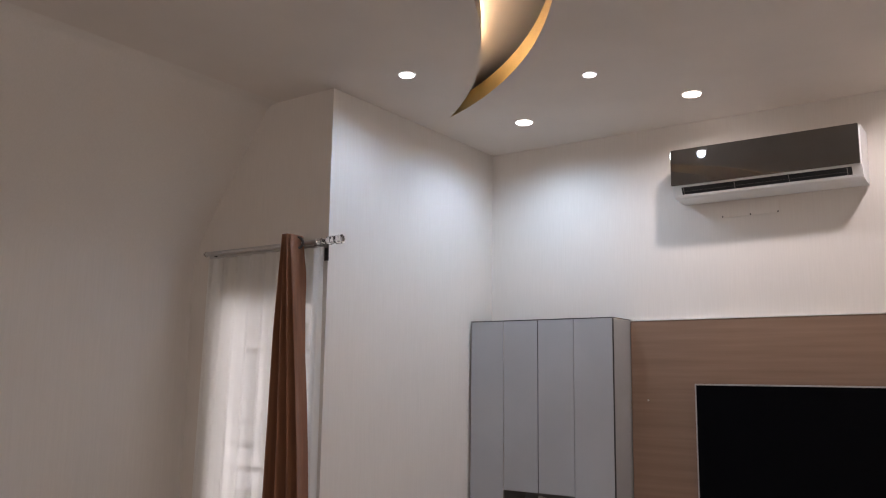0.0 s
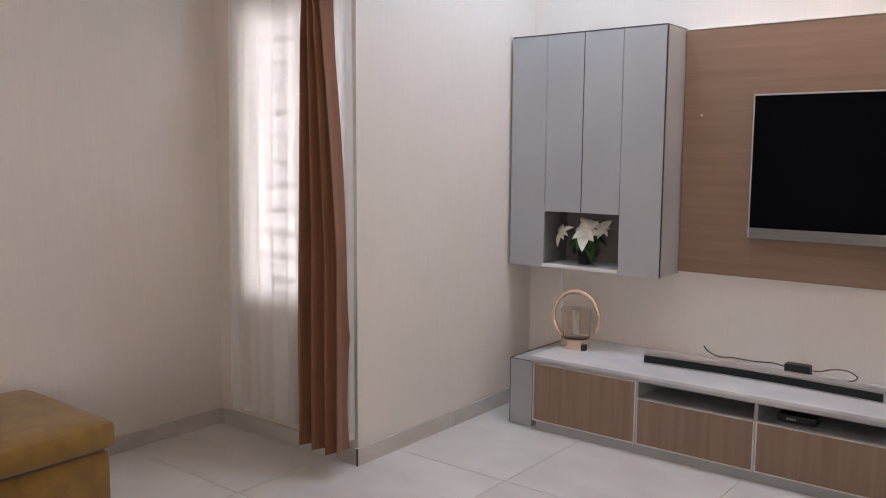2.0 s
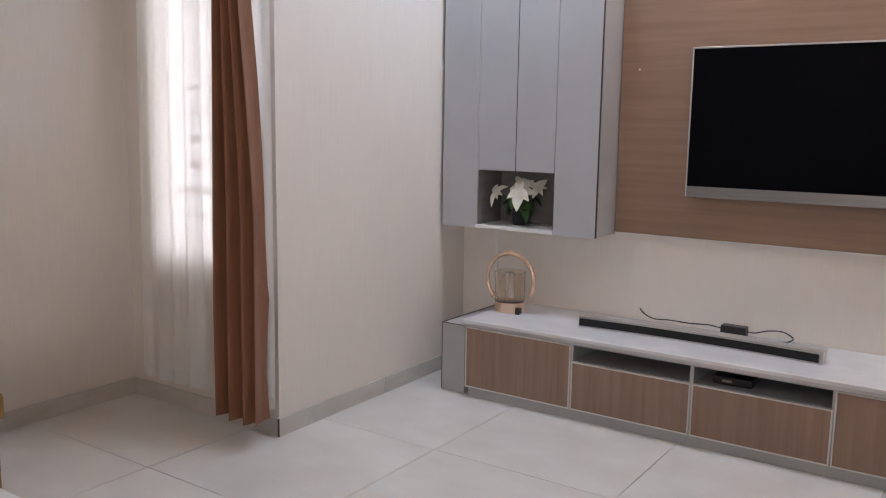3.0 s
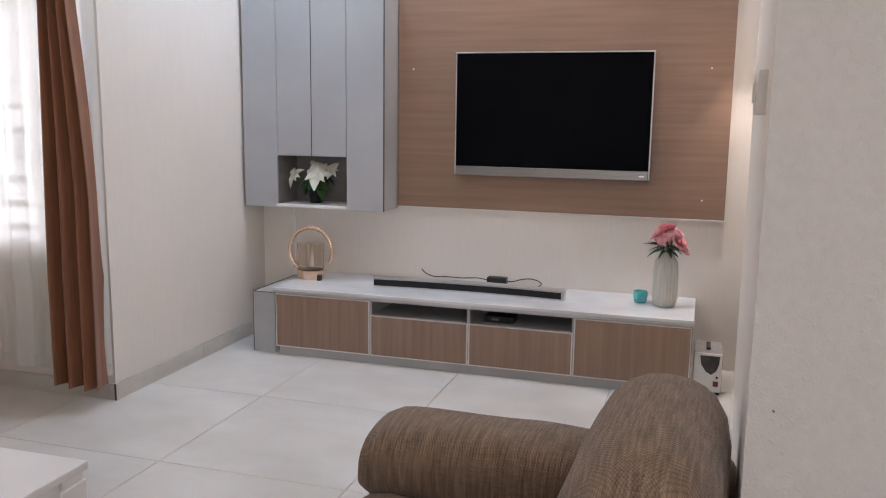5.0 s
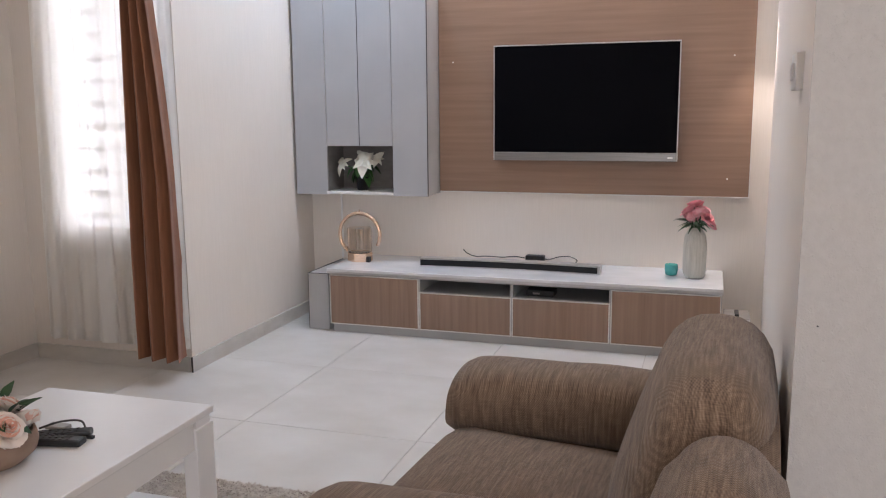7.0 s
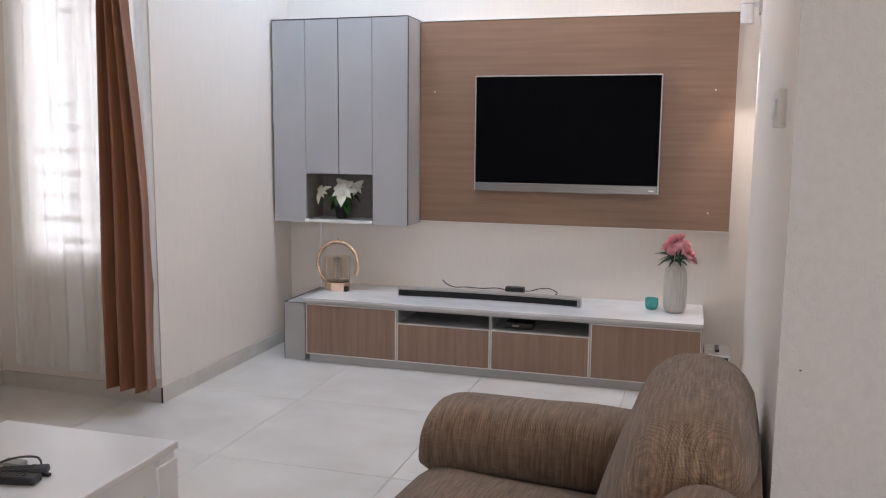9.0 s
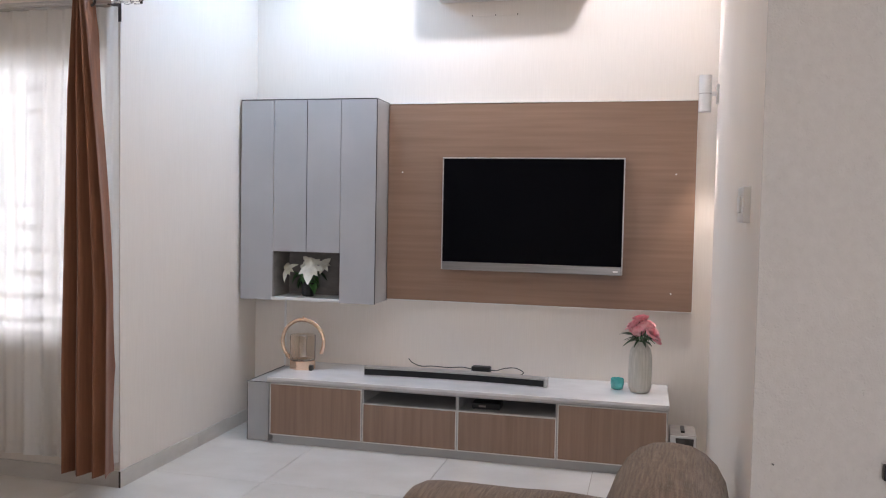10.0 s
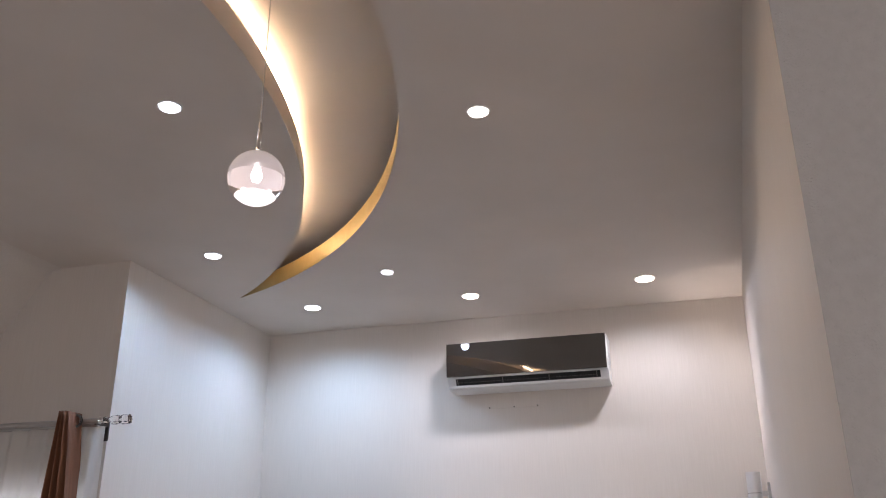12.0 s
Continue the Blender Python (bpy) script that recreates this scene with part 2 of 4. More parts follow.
GOLD = surface("rose_gold", (0.80, 0.58, 0.43), (0.86, 0.65, 0.50), 0.24, (20, 20, 20), 3, metal=0.9)
GOLD_PAINT = surface("gold_paint", (0.66, 0.47, 0.18), (0.76, 0.57, 0.25), 0.4, (6, 6, 3), 5, metal=0.4, stain=0.08)
SMOKED = glass("smoked_glass", (0.97, 0.91, 0.84), 0.03)
CLEAR = glass("clear_glass", (0.98, 0.98, 0.98), 0.01)
THIN = glass("thin_glass", (0.98, 0.96, 0.95), 0.02, 1.08)
PANE = glass("window_glass", (0.97, 0.98, 0.98), 0.0, 1.05)
FROST = glass("frosted_glass", (0.95, 0.90, 0.88), 0.6, 1.2)
FROST.node_tree.nodes["Principled BSDF"].inputs["Transmission Weight"].default_value = 0.35
TWEED = weave("brown_tweed", (0.10, 0.066, 0.044), (0.195, 0.135, 0.092), (0.33, 0.24, 0.17), 0.0075)
MUSTARD = surface("mustard_velvet", (0.24, 0.125, 0.022), (0.34, 0.185, 0.035), 0.85, (14, 14, 10), 5, stain=0.12, bump=0.3,
                  bump_scale=(350, 350, 350), sheen=0.3)
TERRACOTTA = surface("rust_curtain", (0.20, 0.076, 0.033), (0.27, 0.108, 0.049), 0.6, (60, 60, 3), 4, stain=0.08, bump=0.25,
                     bump_scale=(500, 500, 350), sheen=0.15)
SHEER = sheer_cloth("sheer_voile", (0.90, 0.885, 0.85), 0.05)
HAZE = glow("daylight_haze", (0.97, 0.985, 1.0), 4.0)
RUGPILE = surface("beige_pile", (0.50, 0.43, 0.36), (0.74, 0.67, 0.58), 0.95, (45, 45, 45), 6, stain=0.25, sheen=0.2)
RUGBASE = surface("rug_backing", (0.50, 0.43, 0.36), (0.68, 0.61, 0.53), 0.95, (25, 25, 25), 5, stain=0.2, bump=1.0,
                  bump_scale=(90, 90, 90), bump_distance=0.01)
LEAF = surface("dark_leaf", (0.015, 0.05, 0.018), (0.04, 0.10, 0.035), 0.5, (40, 40, 40), 3)
LEAF_PALE = surface("green_leaf", (0.035, 0.12, 0.03), (0.07, 0.19, 0.05), 0.45, (40, 40, 40), 3)
BRACT = surface("cream_petal", (0.72, 0.70, 0.58), (0.84, 0.83, 0.74), 0.6, (30, 30, 30), 3)
ROSE = surface("pink_petal", (0.80, 0.25, 0.30), (0.93, 0.56, 0.58), 0.6, (35, 35, 35), 3)
BLUSH = surface("blush_petal", (0.88, 0.76, 0.67), (0.92, 0.85, 0.78), 0.6, (25, 25, 25), 3)
PEACH = surface("peach_petal", (0.80, 0.42, 0.30), (0.86, 0.56, 0.45), 0.6, (30, 30, 30), 3)
TURQ = surface("turquoise_glaze", (0.05, 0.38, 0.37), (0.10, 0.50, 0.48), 0.2, (25, 25, 25), 3)
STONEWARE = surface("ribbed_stoneware", (0.47, 0.455, 0.40), (0.60, 0.58, 0.52), 0.28, (90, 90, 6), 4)
BOWL = surface("brown_ceramic", (0.26, 0.17, 0.12), (0.32, 0.215, 0.155), 0.55, (18, 18, 18), 4)
EARTH = surface("outside_ground", (0.20, 0.17, 0.13), (0.32, 0.28, 0.22), 0.95, (0.8, 0.8, 0.8), 6, stain=0.2)
LAMP_COOL = glow("downlight_cool", (0.90, 0.95, 1.0), 14)
LAMP_WARM = glow("downlight_warm", (1.0, 0.90, 0.78), 14)
LED = glow("led_tape", (1.0, 0.76, 0.46), 42)
BULB = glow("pendant_bulb", (1.0, 0.92, 0.85), 7)
BOWL_GLOW = glow("pendant_lower_bowl", (1.0, 0.93, 0.88), 2.2)
SCONCE_LIGHT = glow("sconce_lens", (1.0, 0.93, 0.84), 6)


# ---- mesh helpers ----
def link_mesh(name, bm, material, parent=None, label="", smooth=False):
    me = bpy.data.meshes.new(name)
    bmesh.ops.recalc_face_normals(bm, faces=bm.faces)
    for f in bm.faces:
        f.smooth = smooth
    bm.to_mesh(me)
    bm.free()
    for mm in (material if isinstance(material, (list, tuple)) else [material]):
        me.materials.append(mm)
    if smooth:
        me.set_sharp_from_angle(angle=radians(40))
    ob = new(name, me)
    if parent is not None:
        ob.parent = parent
        ob.matrix_parent_inverse = parent.matrix_basis.inverted()
    if label:
        tagged(ob, label)
    return ob


def part(name, bm, material, parent, label="", smooth=False):
    return link_mesh(name, bm, material, parent, label, smooth)


def thing(name, place, label, category, group="", kind=""):
    ob = new(name)
    ob.empty_display_size = 0.05
    ob.location = place
    bpy.context.view_layer.update()
    return tagged(ob, label, category, group, kind)


def box(x0, x1, y0, y1, z0, z1, bevel=0.0, seg=2, bm=None):
    bm = bm or bmesh.new()
    made = bmesh.ops.create_cube(bm, size=1.0, matrix=Matrix.Translation(((x0 + x1) / 2, (y0 + y1) / 2, (z0 + z1) / 2))
                                 @ Matrix.Diagonal((x1 - x0, y1 - y0, z1 - z0, 1)))
    if bevel:
        edges = list({e for v in made["verts"] for e in v.link_edges})
        bmesh.ops.bevel(bm, geom=edges, offset=bevel, segments=seg, profile=0.5, affect="EDGES")
    return bm


def turned(profile, seg=32, center=(0, 0, 0), ribs=0, rib_depth=0.0, bm=None, caps=True):
    """A solid of revolution about z; profile holds (radius, height) pairs."""
    bm = bm or bmesh.new()
    rings = []
    for r, z in profile:
        ring = []
        for i in range(seg):
            a = 2 * math.pi * i / seg
            rr = r * (1 - rib_depth * (0.5 + 0.5 * math.cos(ribs * a))) if ribs else r
            ring.append(bm.verts.new((center[0] + rr * math.cos(a), center[1] + rr * math.sin(a), center[2] + z)))
        rings.append(ring)
    for a, b in zip(rings, rings[1:]):
        for i in range(seg):
            bm.faces.new((a[i], a[(i + 1) % seg], b[(i + 1) % seg], b[i]))
    if caps:
        bm.faces.new(rings[0][::-1])
        bm.faces.new(rings[-1])
    return bm


def tube(points, r, seg=8, bm=None, taper=None):
    """A round bar along a line of points."""
    bm = bm or bmesh.new()
    pts = [Vector(p) for p in points]
    rings, up = [], Vector((0.31, 0.17, 0.93)).normalized()
    for i, p in enumerate(pts):
        d = (pts[min(i + 1, len(pts) - 1)] - pts[max(i - 1, 0)]).normalized()
        a = d.cross(up)
        if a.length < 1e-3:
            a = d.cross(Vector((1, 0, 0)))
        a.normalize()
        b = d.cross(a)
        rr = r if taper is None else r * taper(i / (len(pts) - 1))
        rings.append([bm.verts.new(p + rr * (a * math.cos(2 * math.pi * k / seg) + b * math.sin(2 * math.pi * k / seg))) for k in range(seg)])
    for q, s in zip(rings, rings[1:]):
        for k in range(seg):
            bm.faces.new((q[k], q[(k + 1) % seg], s[(k + 1) % seg], s[k]))
    bm.faces.new(rings[0][::-1])
    bm.faces.new(rings[-1])
    return bm


def spline(points, steps=8):
    """A smooth line through the points."""
    p = [Vector(points[0])] + [Vector(q) for q in points] + [Vector(points[-1])]
    out = []
    for i in range(1, len(p) - 2):
        for s in range(steps):
            t = s / steps
            out.append(0.5 * ((2 * p[i]) + (p[i + 1] - p[i - 1]) * t + (2 * p[i - 1] - 5 * p[i] + 4 * p[i + 1] - p[i + 2]) * t * t
                              + (3 * p[i] - p[i - 1] - 3 * p[i + 1] + p[i + 2]) * t ** 3))
    out.append(p[-2])
    return out


def prism(outline, axis, a, b, bm=None):
    """A flat outline of (u, v) pairs, pulled along an axis from a to b."""
    bm = bm or bmesh.new()
    put = {"x": lambda u, v, w: (w, u, v), "y": lambda u, v, w: (u, w, v), "z": lambda u, v, w: (u, v, w)}[axis]
    lo = [bm.verts.new(put(u, v, a)) for u, v in outline]
    hi = [bm.verts.new(put(u, v, b)) for u, v in outline]
    n = len(outline)
    for i in range(n):
        bm.faces.new((lo[i], lo[(i + 1) % n], hi[(i + 1) % n], hi[i]))
    bm.faces.new(lo[::-1])
    bm.faces.new(hi)
    return bm


def soft_box(x0, x1, y0, y1, z0, z1, r, puff=0.0, cuts=6, seed=0, wrinkle=0.0):
    """An upholstered block: rounded edges, faces that swell by puff, slight dents."""
    bm = bmesh.new()
    bmesh.ops.create_cube(bm, size=2.0)
    bmesh.ops.subdivide_edges(bm, edges=bm.edges, cuts=cuts, use_grid_fill=True)
    c = Vector(((x0 + x1) / 2, (y0 + y1) / 2, (z0 + z1) / 2))
    h = Vector(((x1 - x0) / 2, (y1 - y0) / 2, (z1 - z0) / 2))
    for v in bm.verts:
        p = Vector((v.co.x * h.x, v.co.y * h.y, v.co.z * h.z))
        core = Vector([max(-(h[i] - r), min(h[i] - r, p[i])) for i in range(3)])
        d = p - core
        if d.length > 1e-6:
            p = core + d.normalized() * min(r, d.length) if d.length > r else p
        q = v.co
        bulge = Vector((q.x * (1 - q.y ** 2) * (1 - q.z ** 2), q.y * (1 - q.x ** 2) * (1 - q.z ** 2), q.z * (1 - q.x ** 2) * (1 - q.y ** 2)))
        p += bulge * puff
        w = noise.noise(p * 5 + Vector((seed, 0, 0))) * wrinkle
        v.co = c + p + p.normalized() * w
    return bm


# ---- the room's shell ----
XL, XP, XR, YW = -2.25, -1.256, 1.586, -1.48     # alcove wall, pier face, right corner, window wall
XE, YE = 1.446, -3.26                              # end of the right wall, where the rough wall begins
XO, YB = 4.2, -7.5                                 # unseen ends of the room
XS, ZS = -1.705, 2.37                              # the slope: where it meets the ceiling, where it starts on the wall


def shell(name, bm, material, label, category):
    return tagged(link_mesh(name, bm, material), label, category, kind="structure")


shell("wall_tv", box(XP - 0.2, XR + 0.3, 0, 0.2, 0, CZ + 0.3), WALLPAPER, "cream wallpapered wall behind the television unit", "wall")
shell("wall_pier", prism([(XP - 0.2, YW + 0.2), (XP, YW + 0.2), (XP - 0.02, 0.0), (XP - 0.2, 0.0)], "z", 0, CZ + 0.3), WALLPAPER, "cream wallpapered side of the projecting pier", "wall")
# window wall, with its opening
WX0, WX1, WZ0, WZ1 = -2.02, -1.33, 0.70, 2.12
bm = box(XL - 0.2, WX0, YW, YW + 0.085, 0, CZ + 0.3)
box(WX1, XP, YW, YW + 0.2, 0, CZ + 0.3, bm=bm)
box(WX0, WX1, YW, YW + 0.2, 0, WZ0, bm=bm)
box(WX0, WX1, YW, YW + 0.2, WZ1, CZ + 0.3, bm=bm)
shell("wall_window", bm, WALLPAPER, "cream wallpapered wall with the curtained window", "wall")
shell("wall_left", box(XL - 0.2, XL, YB, YW, 0, ZS - 0.3), WALLPAPER, "long cream wallpapered alcove wall under the slope", "wall")
shell("wall_right", prism([(XR, 0.0), (XR + 0.3, 0.0), (XR + 0.3, YE + 0.001), (XE + 0.001, YE + 0.001)], "z", 0, CZ + 0.3), WALLPAPER,
      "smooth cream wall with a sconce and a switch", "wall")
shell("wall_rough", prism([(XE, YE - 0.003), (XO, YE - 0.003), (XO, YE + 0.18), (XR + 0.302, YE + 0.18), (XR + 0.302, YE + 0.0005), (XE, YE + 0.0005)], "z", 0, CZ + 0.3), PLASTER, "pale grey wall in rough trowelled plaster", "wall")
shell("wall_far_right", box(XO, XO + 0.2, YB, YE - 0.012, 0, CZ + 0.3), PLASTER, "plain grey plaster wall", "wall")
BX0, BX1, BZ0, BZ1 = 1.0, 3.2, 0.55, 2.45
bm = box(XL - 0.2, BX0, YB - 0.2, YB, 0, CZ + 0.3)
box(BX1, XO + 0.2, YB - 0.2, YB, 0, CZ + 0.3, bm=bm)
box(BX0, BX1, YB - 0.2, YB, 0, BZ0, bm=bm)
box(BX0, BX1, YB - 0.2, YB, BZ1, CZ + 0.3, bm=bm)
shell("wall_back", bm, WALLPAPER, "plain cream wall with a window opening", "wall")
# the alcove wall bends softly into the slope
sl = Vector((XS - XL, CZ - ZS)).normalized()
p0, p1, p2 = Vector((XL, ZS - 0.3)), Vector((XL, ZS)), Vector((XL, ZS)) + sl * 0.14
bend = [(XL, ZS - 0.3)] + [tuple((1 - t) ** 2 * (p1 - Vector((0, 0.12))) + 2 * t * (1 - t) * p1 + t * t * p2) for t in [k / 10 for k in range(11)]]
tail = [tuple(Vector((XS, CZ)) - sl * d) for d in (0.12, 0.03)] + [(XS + 0.01, CZ - 0.008), (XS + 0.06, CZ)]
slope = shell("ceiling_slope", prism(bend + tail + [(XS + 0.06, CZ + 0.2), (XL - 0.2, CZ + 0.2), (XL - 0.2, ZS - 0.3)], "y", YB, YW), WALLPAPER,
              "cream sloping ceiling over the alcove", "ceiling")
for f in slope.data.polygons:
    f.use_smooth = True
slope.data.set_sharp_from_angle(angle=radians(35))

# flat ceiling, with the crescent cut through it
OUT_C, OUT_R = Vector((-2.175, -3.284)), 2.736
IN_C, IN_R = Vector((-2.895, -3.184)), 3.022
gap = (IN_C - OUT_C).length
along = (gap ** 2 + OUT_R ** 2 - IN_R ** 2) / (2 * gap)
side = math.sqrt(OUT_R ** 2 - along ** 2)
ux = (IN_C - OUT_C) / gap
uy = Vector((-ux.y, ux.x))
TIPS = (OUT_C + ux * along - uy * side, OUT_C + ux * along + uy * side)
if TIPS[0].y < TIPS[1].y:
    TIPS = TIPS[::-1]


def arc(center, radius, a, b, n):
    a0 = math.atan2(a.y - center.y, a.x - center.x)
    a1 = math.atan2(b.y - center.y, b.x - center.x)
    return [(center.x + radius * math.cos(a0 + (a1 - a0) * i / n), center.y + radius * math.sin(a0 + (a1 - a0) * i / n)) for i in range(n + 1)]


OUTER = arc(OUT_C, OUT_R, TIPS[0], TIPS[1], 72)
INNER = arc(IN_C, IN_R, TIPS[0], TIPS[1], 72)
CRESCENT = OUTER + INNER[-2:0:-1]
CX0 = XS + 0.06
bm = bmesh.new()
ring = [bm.verts.new((x, y, CZ)) for x, y in ((CX0, YB), (XO, YB), (XO, YE + 0.1), (XR + 0.2, YE + 0.1), (XR + 0.2, 0.1), (XP - 0.1, 0.1), (XP - 0.1, YW + 0.1), (CX0, YW + 0.1))]
hole = [bm.verts.new((x, y, CZ)) for x, y in CRESCENT]
loop_edges = [bm.edges.new((r[i], r[(i + 1) % len(r)])) for r in (ring, hole) for i in range(len(r))]
bmesh.ops.triangle_fill(bm, use_beauty=True, use_dissolve=False, edges=loop_edges)
shell("ceiling", bm, CEILING, "flat painted ceiling with a crescent recess and downlights", "ceiling")
bm = bmesh.new()
low = [bm.verts.new((x, y, CZ)) for x, y in CRESCENT]
high = [bm.verts.new((x, y, CZ + 0.085)) for x, y in CRESCENT]
inner_bm = bmesh.new()
low_in = [inner_bm.verts.new((x, y, CZ)) for x, y in INNER]
high_in = [inner_bm.verts.new((x, y, CZ + 0.085)) for x, y in INNER]
for i in range(len(OUTER) - 1):
    bm.faces.new((low[i], low[i + 1], high[i + 1], high[i]))
    inner_bm.faces.new((low_in[i], low_in[i + 1], high_in[i + 1], high_in[i]))
for v in [v for v in bm.verts if not v.link_faces]:
    bm.verts.remove(v)
shell("ceiling_recess_edge", bm, GOLD_PAINT, "gold painted upright edge of the crescent recess", "trim")
shell("ceiling_recess_lip", inner_bm, CEILING, "painted lip that hides the light tape", "trim")
shell("ceiling_recess_top", box(CX0, 1.2, YB, 0.1, CZ + 0.155, CZ + 0.2), CEILING, "painted top of the crescent recess", "ceiling")
shell("roof_slab", box(XL - 0.2, XO + 0.2, YB - 0.2, 0.2, CZ + 0.3, CZ + 0.42), CEILING, "plain slab over the room", "ceiling")
# light tape along the inner curve of the recess
led_line = arc(IN_C, IN_R - 0.022, TIPS[0], TIPS[1], 72)[6:-6]
tape = thing("led_strip", (led_line[30][0], led_line[30][1], CZ + 0.1), "warm glowing light tape along the crescent recess", "light strip")
part("tape", tube([(x + 0.012 * math.sin(0.37 * i + 0.6), y, CZ + 0.132 + 0.013 * math.sin(0.53 * i + 1)) for i, (x, y) in enumerate(led_line)], 0.006, 6), LED, tape)

# outside
ground = bmesh.new()
bmesh.ops.create_grid(ground, x_segments=8, y_segments=8, size=400, matrix=Matrix.Translation((0, 0, -0.12)))
shell("ground", ground, EARTH, "bare earth outside the windows", "ground")
shell("backdrop", box(-9.0, 2.5, 1.6, 1.65, -0.12, 5.5), HAZE, "plain bright daylight haze outside the curtained window", "backdrop")


# ---- window in the alcove ----
win = thing("window_1", ((WX0 + WX1) / 2, YW + 0.04, WZ0), "white framed window with close horizontal security bars", "window", kind="structure")
MX = (WX0 + WX1) / 2
bm = box(WX0, WX0 + 0.03, YW + 0.02, YW + 0.06, WZ0, WZ1, 0.004)
box(WX1 - 0.03, WX1, YW + 0.02, YW + 0.06, WZ0, WZ1, 0.004, bm=bm)
box(WX0 + 0.03, WX1 - 0.03, YW + 0.02, YW + 0.06, WZ0, WZ0 + 0.04, 0.004, bm=bm)
box(WX0 + 0.03, WX1 - 0.03, YW + 0.02, YW + 0.06, WZ1 - 0.04, WZ1, 0.004, bm=bm)
box(MX - 0.02, MX + 0.02, YW + 0.024, YW + 0.056, WZ0 + 0.04, WZ1 - 0.04, 0.004, bm=bm)
part("window_frame", bm, PLASTIC, win)
for x0, x1 in ((WX0 + 0.03, MX - 0.02), (MX + 0.02, WX1 - 0.03)):
    pane = part("pane", box(x0, x1, YW + 0.038, YW + 0.042, WZ0 + 0.04, WZ1 - 0.04), PANE, win)
    pane.visible_shadow = False
n_bar = 12
for i in range(n_bar):
    z = WZ0 + 0.075 + i * 0.117
    part("bar", box(WX0, WX1, YW + 0.066, YW + 0.078, z, z + 0.034, 0.003), PLASTIC, win)
for x in (WX0 + 0.075, -1.735, -1.575):
    part("upright_bar", box(x, x + 0.03, YW + 0.0785, YW + 0.084, WZ0 + 0.002, WZ1 - 0.002), PLASTIC, win)
part("window_sill", box(WX0, WX1, YW - 0.004, YW + 0.02, WZ0, WZ0 + 0.018, 0.003), WHITE, win)
win_b = thing("window_2", ((BX0 + BX1) / 2, YB - 0.1, BZ0), "white framed window in the plain back wall", "window", kind="structure")
bm = box(BX0, BX0 + 0.06, YB - 0.13, YB - 0.08, BZ0, BZ1, 0.004)
box(BX1 - 0.06, BX1, YB - 0.13, YB - 0.08, BZ0, BZ1, 0.004, bm=bm)
box(BX0 + 0.06, BX1 - 0.06, YB - 0.13, YB - 0.08, BZ0, BZ0 + 0.06, 0.004, bm=bm)
box(BX0 + 0.06, BX1 - 0.06, YB - 0.13, YB - 0.08, BZ1 - 0.06, BZ1, 0.004, bm=bm)
box(2.07, 2.13, YB - 0.125, YB - 0.085, BZ0 + 0.06, BZ1 - 0.06, 0.004, bm=bm)
part("window_frame", bm, PLASTIC, win_b)
for x0, x1 in ((BX0 + 0.06, 2.07), (2.13, BX1 - 0.06)):
    pane = part("pane", box(x0, x1, YB - 0.106, YB - 0.102, BZ0 + 0.06, BZ1 - 0.06), PANE, win_b)
    pane.visible_shadow = False


# ---- skirting ----
def skirting(name, x0, y0, x1, y1, nx, ny):
    """Tiles along a wall foot; (nx, ny) points into the room."""
    base = thing(name, (x0, y0, 0), "grey mottled stone skirting tiles along the wall foot", "skirting", kind="structure")
    L = math.hypot(x1 - x0, y1 - y0)
    ex, ey = (x1 - x0) / L, (y1 - y0) / L
    n = max(1, round(L / 0.8))
    for i in range(n):
        a, b = i * L / n + 0.001, (i + 1) * L / n - 0.001
        o = [(x0 + ex * a, y0 + ey * a), (x0 + ex * b, y0 + ey * b), (x0 + ex * b + nx * 0.012, y0 + ey * b + ny * 0.012),
             (x0 + ex * a + nx * 0.012, y0 + ey * a + ny * 0.012)]
        part("tile", prism(o, "z", 0, 0.081), SKIRT, base)
    return base


pier_foot = skirting("baseboard_pier", XP, YW - 0.012, XP - 0.02, 0, 1, 0)
part("corner_joint", box(XP + 0.003, XP + 0.0125, YW - 0.0145, YW - 0.0122, 0, 0.081), GROUT_DARK, pier_foot, "dark open corner joint")
skirting("baseboard_window", XL + 0.012, YW, XP, YW, 0, -1)
skirting("baseboard_left", XL, YB, XL, YW, 1, 0)
skirting("baseboard_right", XR - 0.02, -0.55, XE, YE, -1, 0.038)

# ---- ceiling fittings ----
for dx, dy, dr, dc, dw in DOWNLIGHTS:
    d = thing("downlight", (dx, dy, CZ), "round recessed downlight, glowing white, in the ceiling", "downlight", "ceiling downlights")
    part("rim", turned([(dr, -0.004), (dr + 0.007, -0.004), (dr + 0.008, 0.0), (dr, 0.0)], 28, (dx, dy, CZ - 0.001)), PLASTIC, d, smooth=True)
    part("lens", turned([(0.001, -0.0075), (dr, -0.0075), (dr, -0.0055), (0.001, -0.0055)], 28, (dx, dy, CZ - 0.001)), LAMP_COOL if dc == COOL else LAMP_WARM, d)

PX, PY, PZ, PR = 0.518, -3.463, 2.397, 0.051
pend = thing("pendant_lamp", (PX, PY, CZ + 0.155), "glass globe pendant with a lit bulb on a thin cable", "pendant lamp")
part("cable", tube([(PX, PY, PZ + 0.115), (PX, PY, CZ + 0.135)], 0.0012, 6), ALU, pend)
part("ceiling_cup", turned([(0.034, 0), (0.038, 0.004), (0.038, 0.022), (0.036, 0.0245)], 28, (PX, PY, CZ + 0.13)), DARK_STEEL, pend, smooth=True)
part("stem", turned([(0.004, 0), (0.004, 0.055), (0.002, 0.06)], 12, (PX, PY, PZ + PR + 0.002)), CHROME, pend, smooth=True)
part("cap", turned([(0.010, -0.004), (0.012, 0.002), (0.006, 0.008)], 16, (PX, PY, PZ + PR)), CHROME, pend, smooth=True)
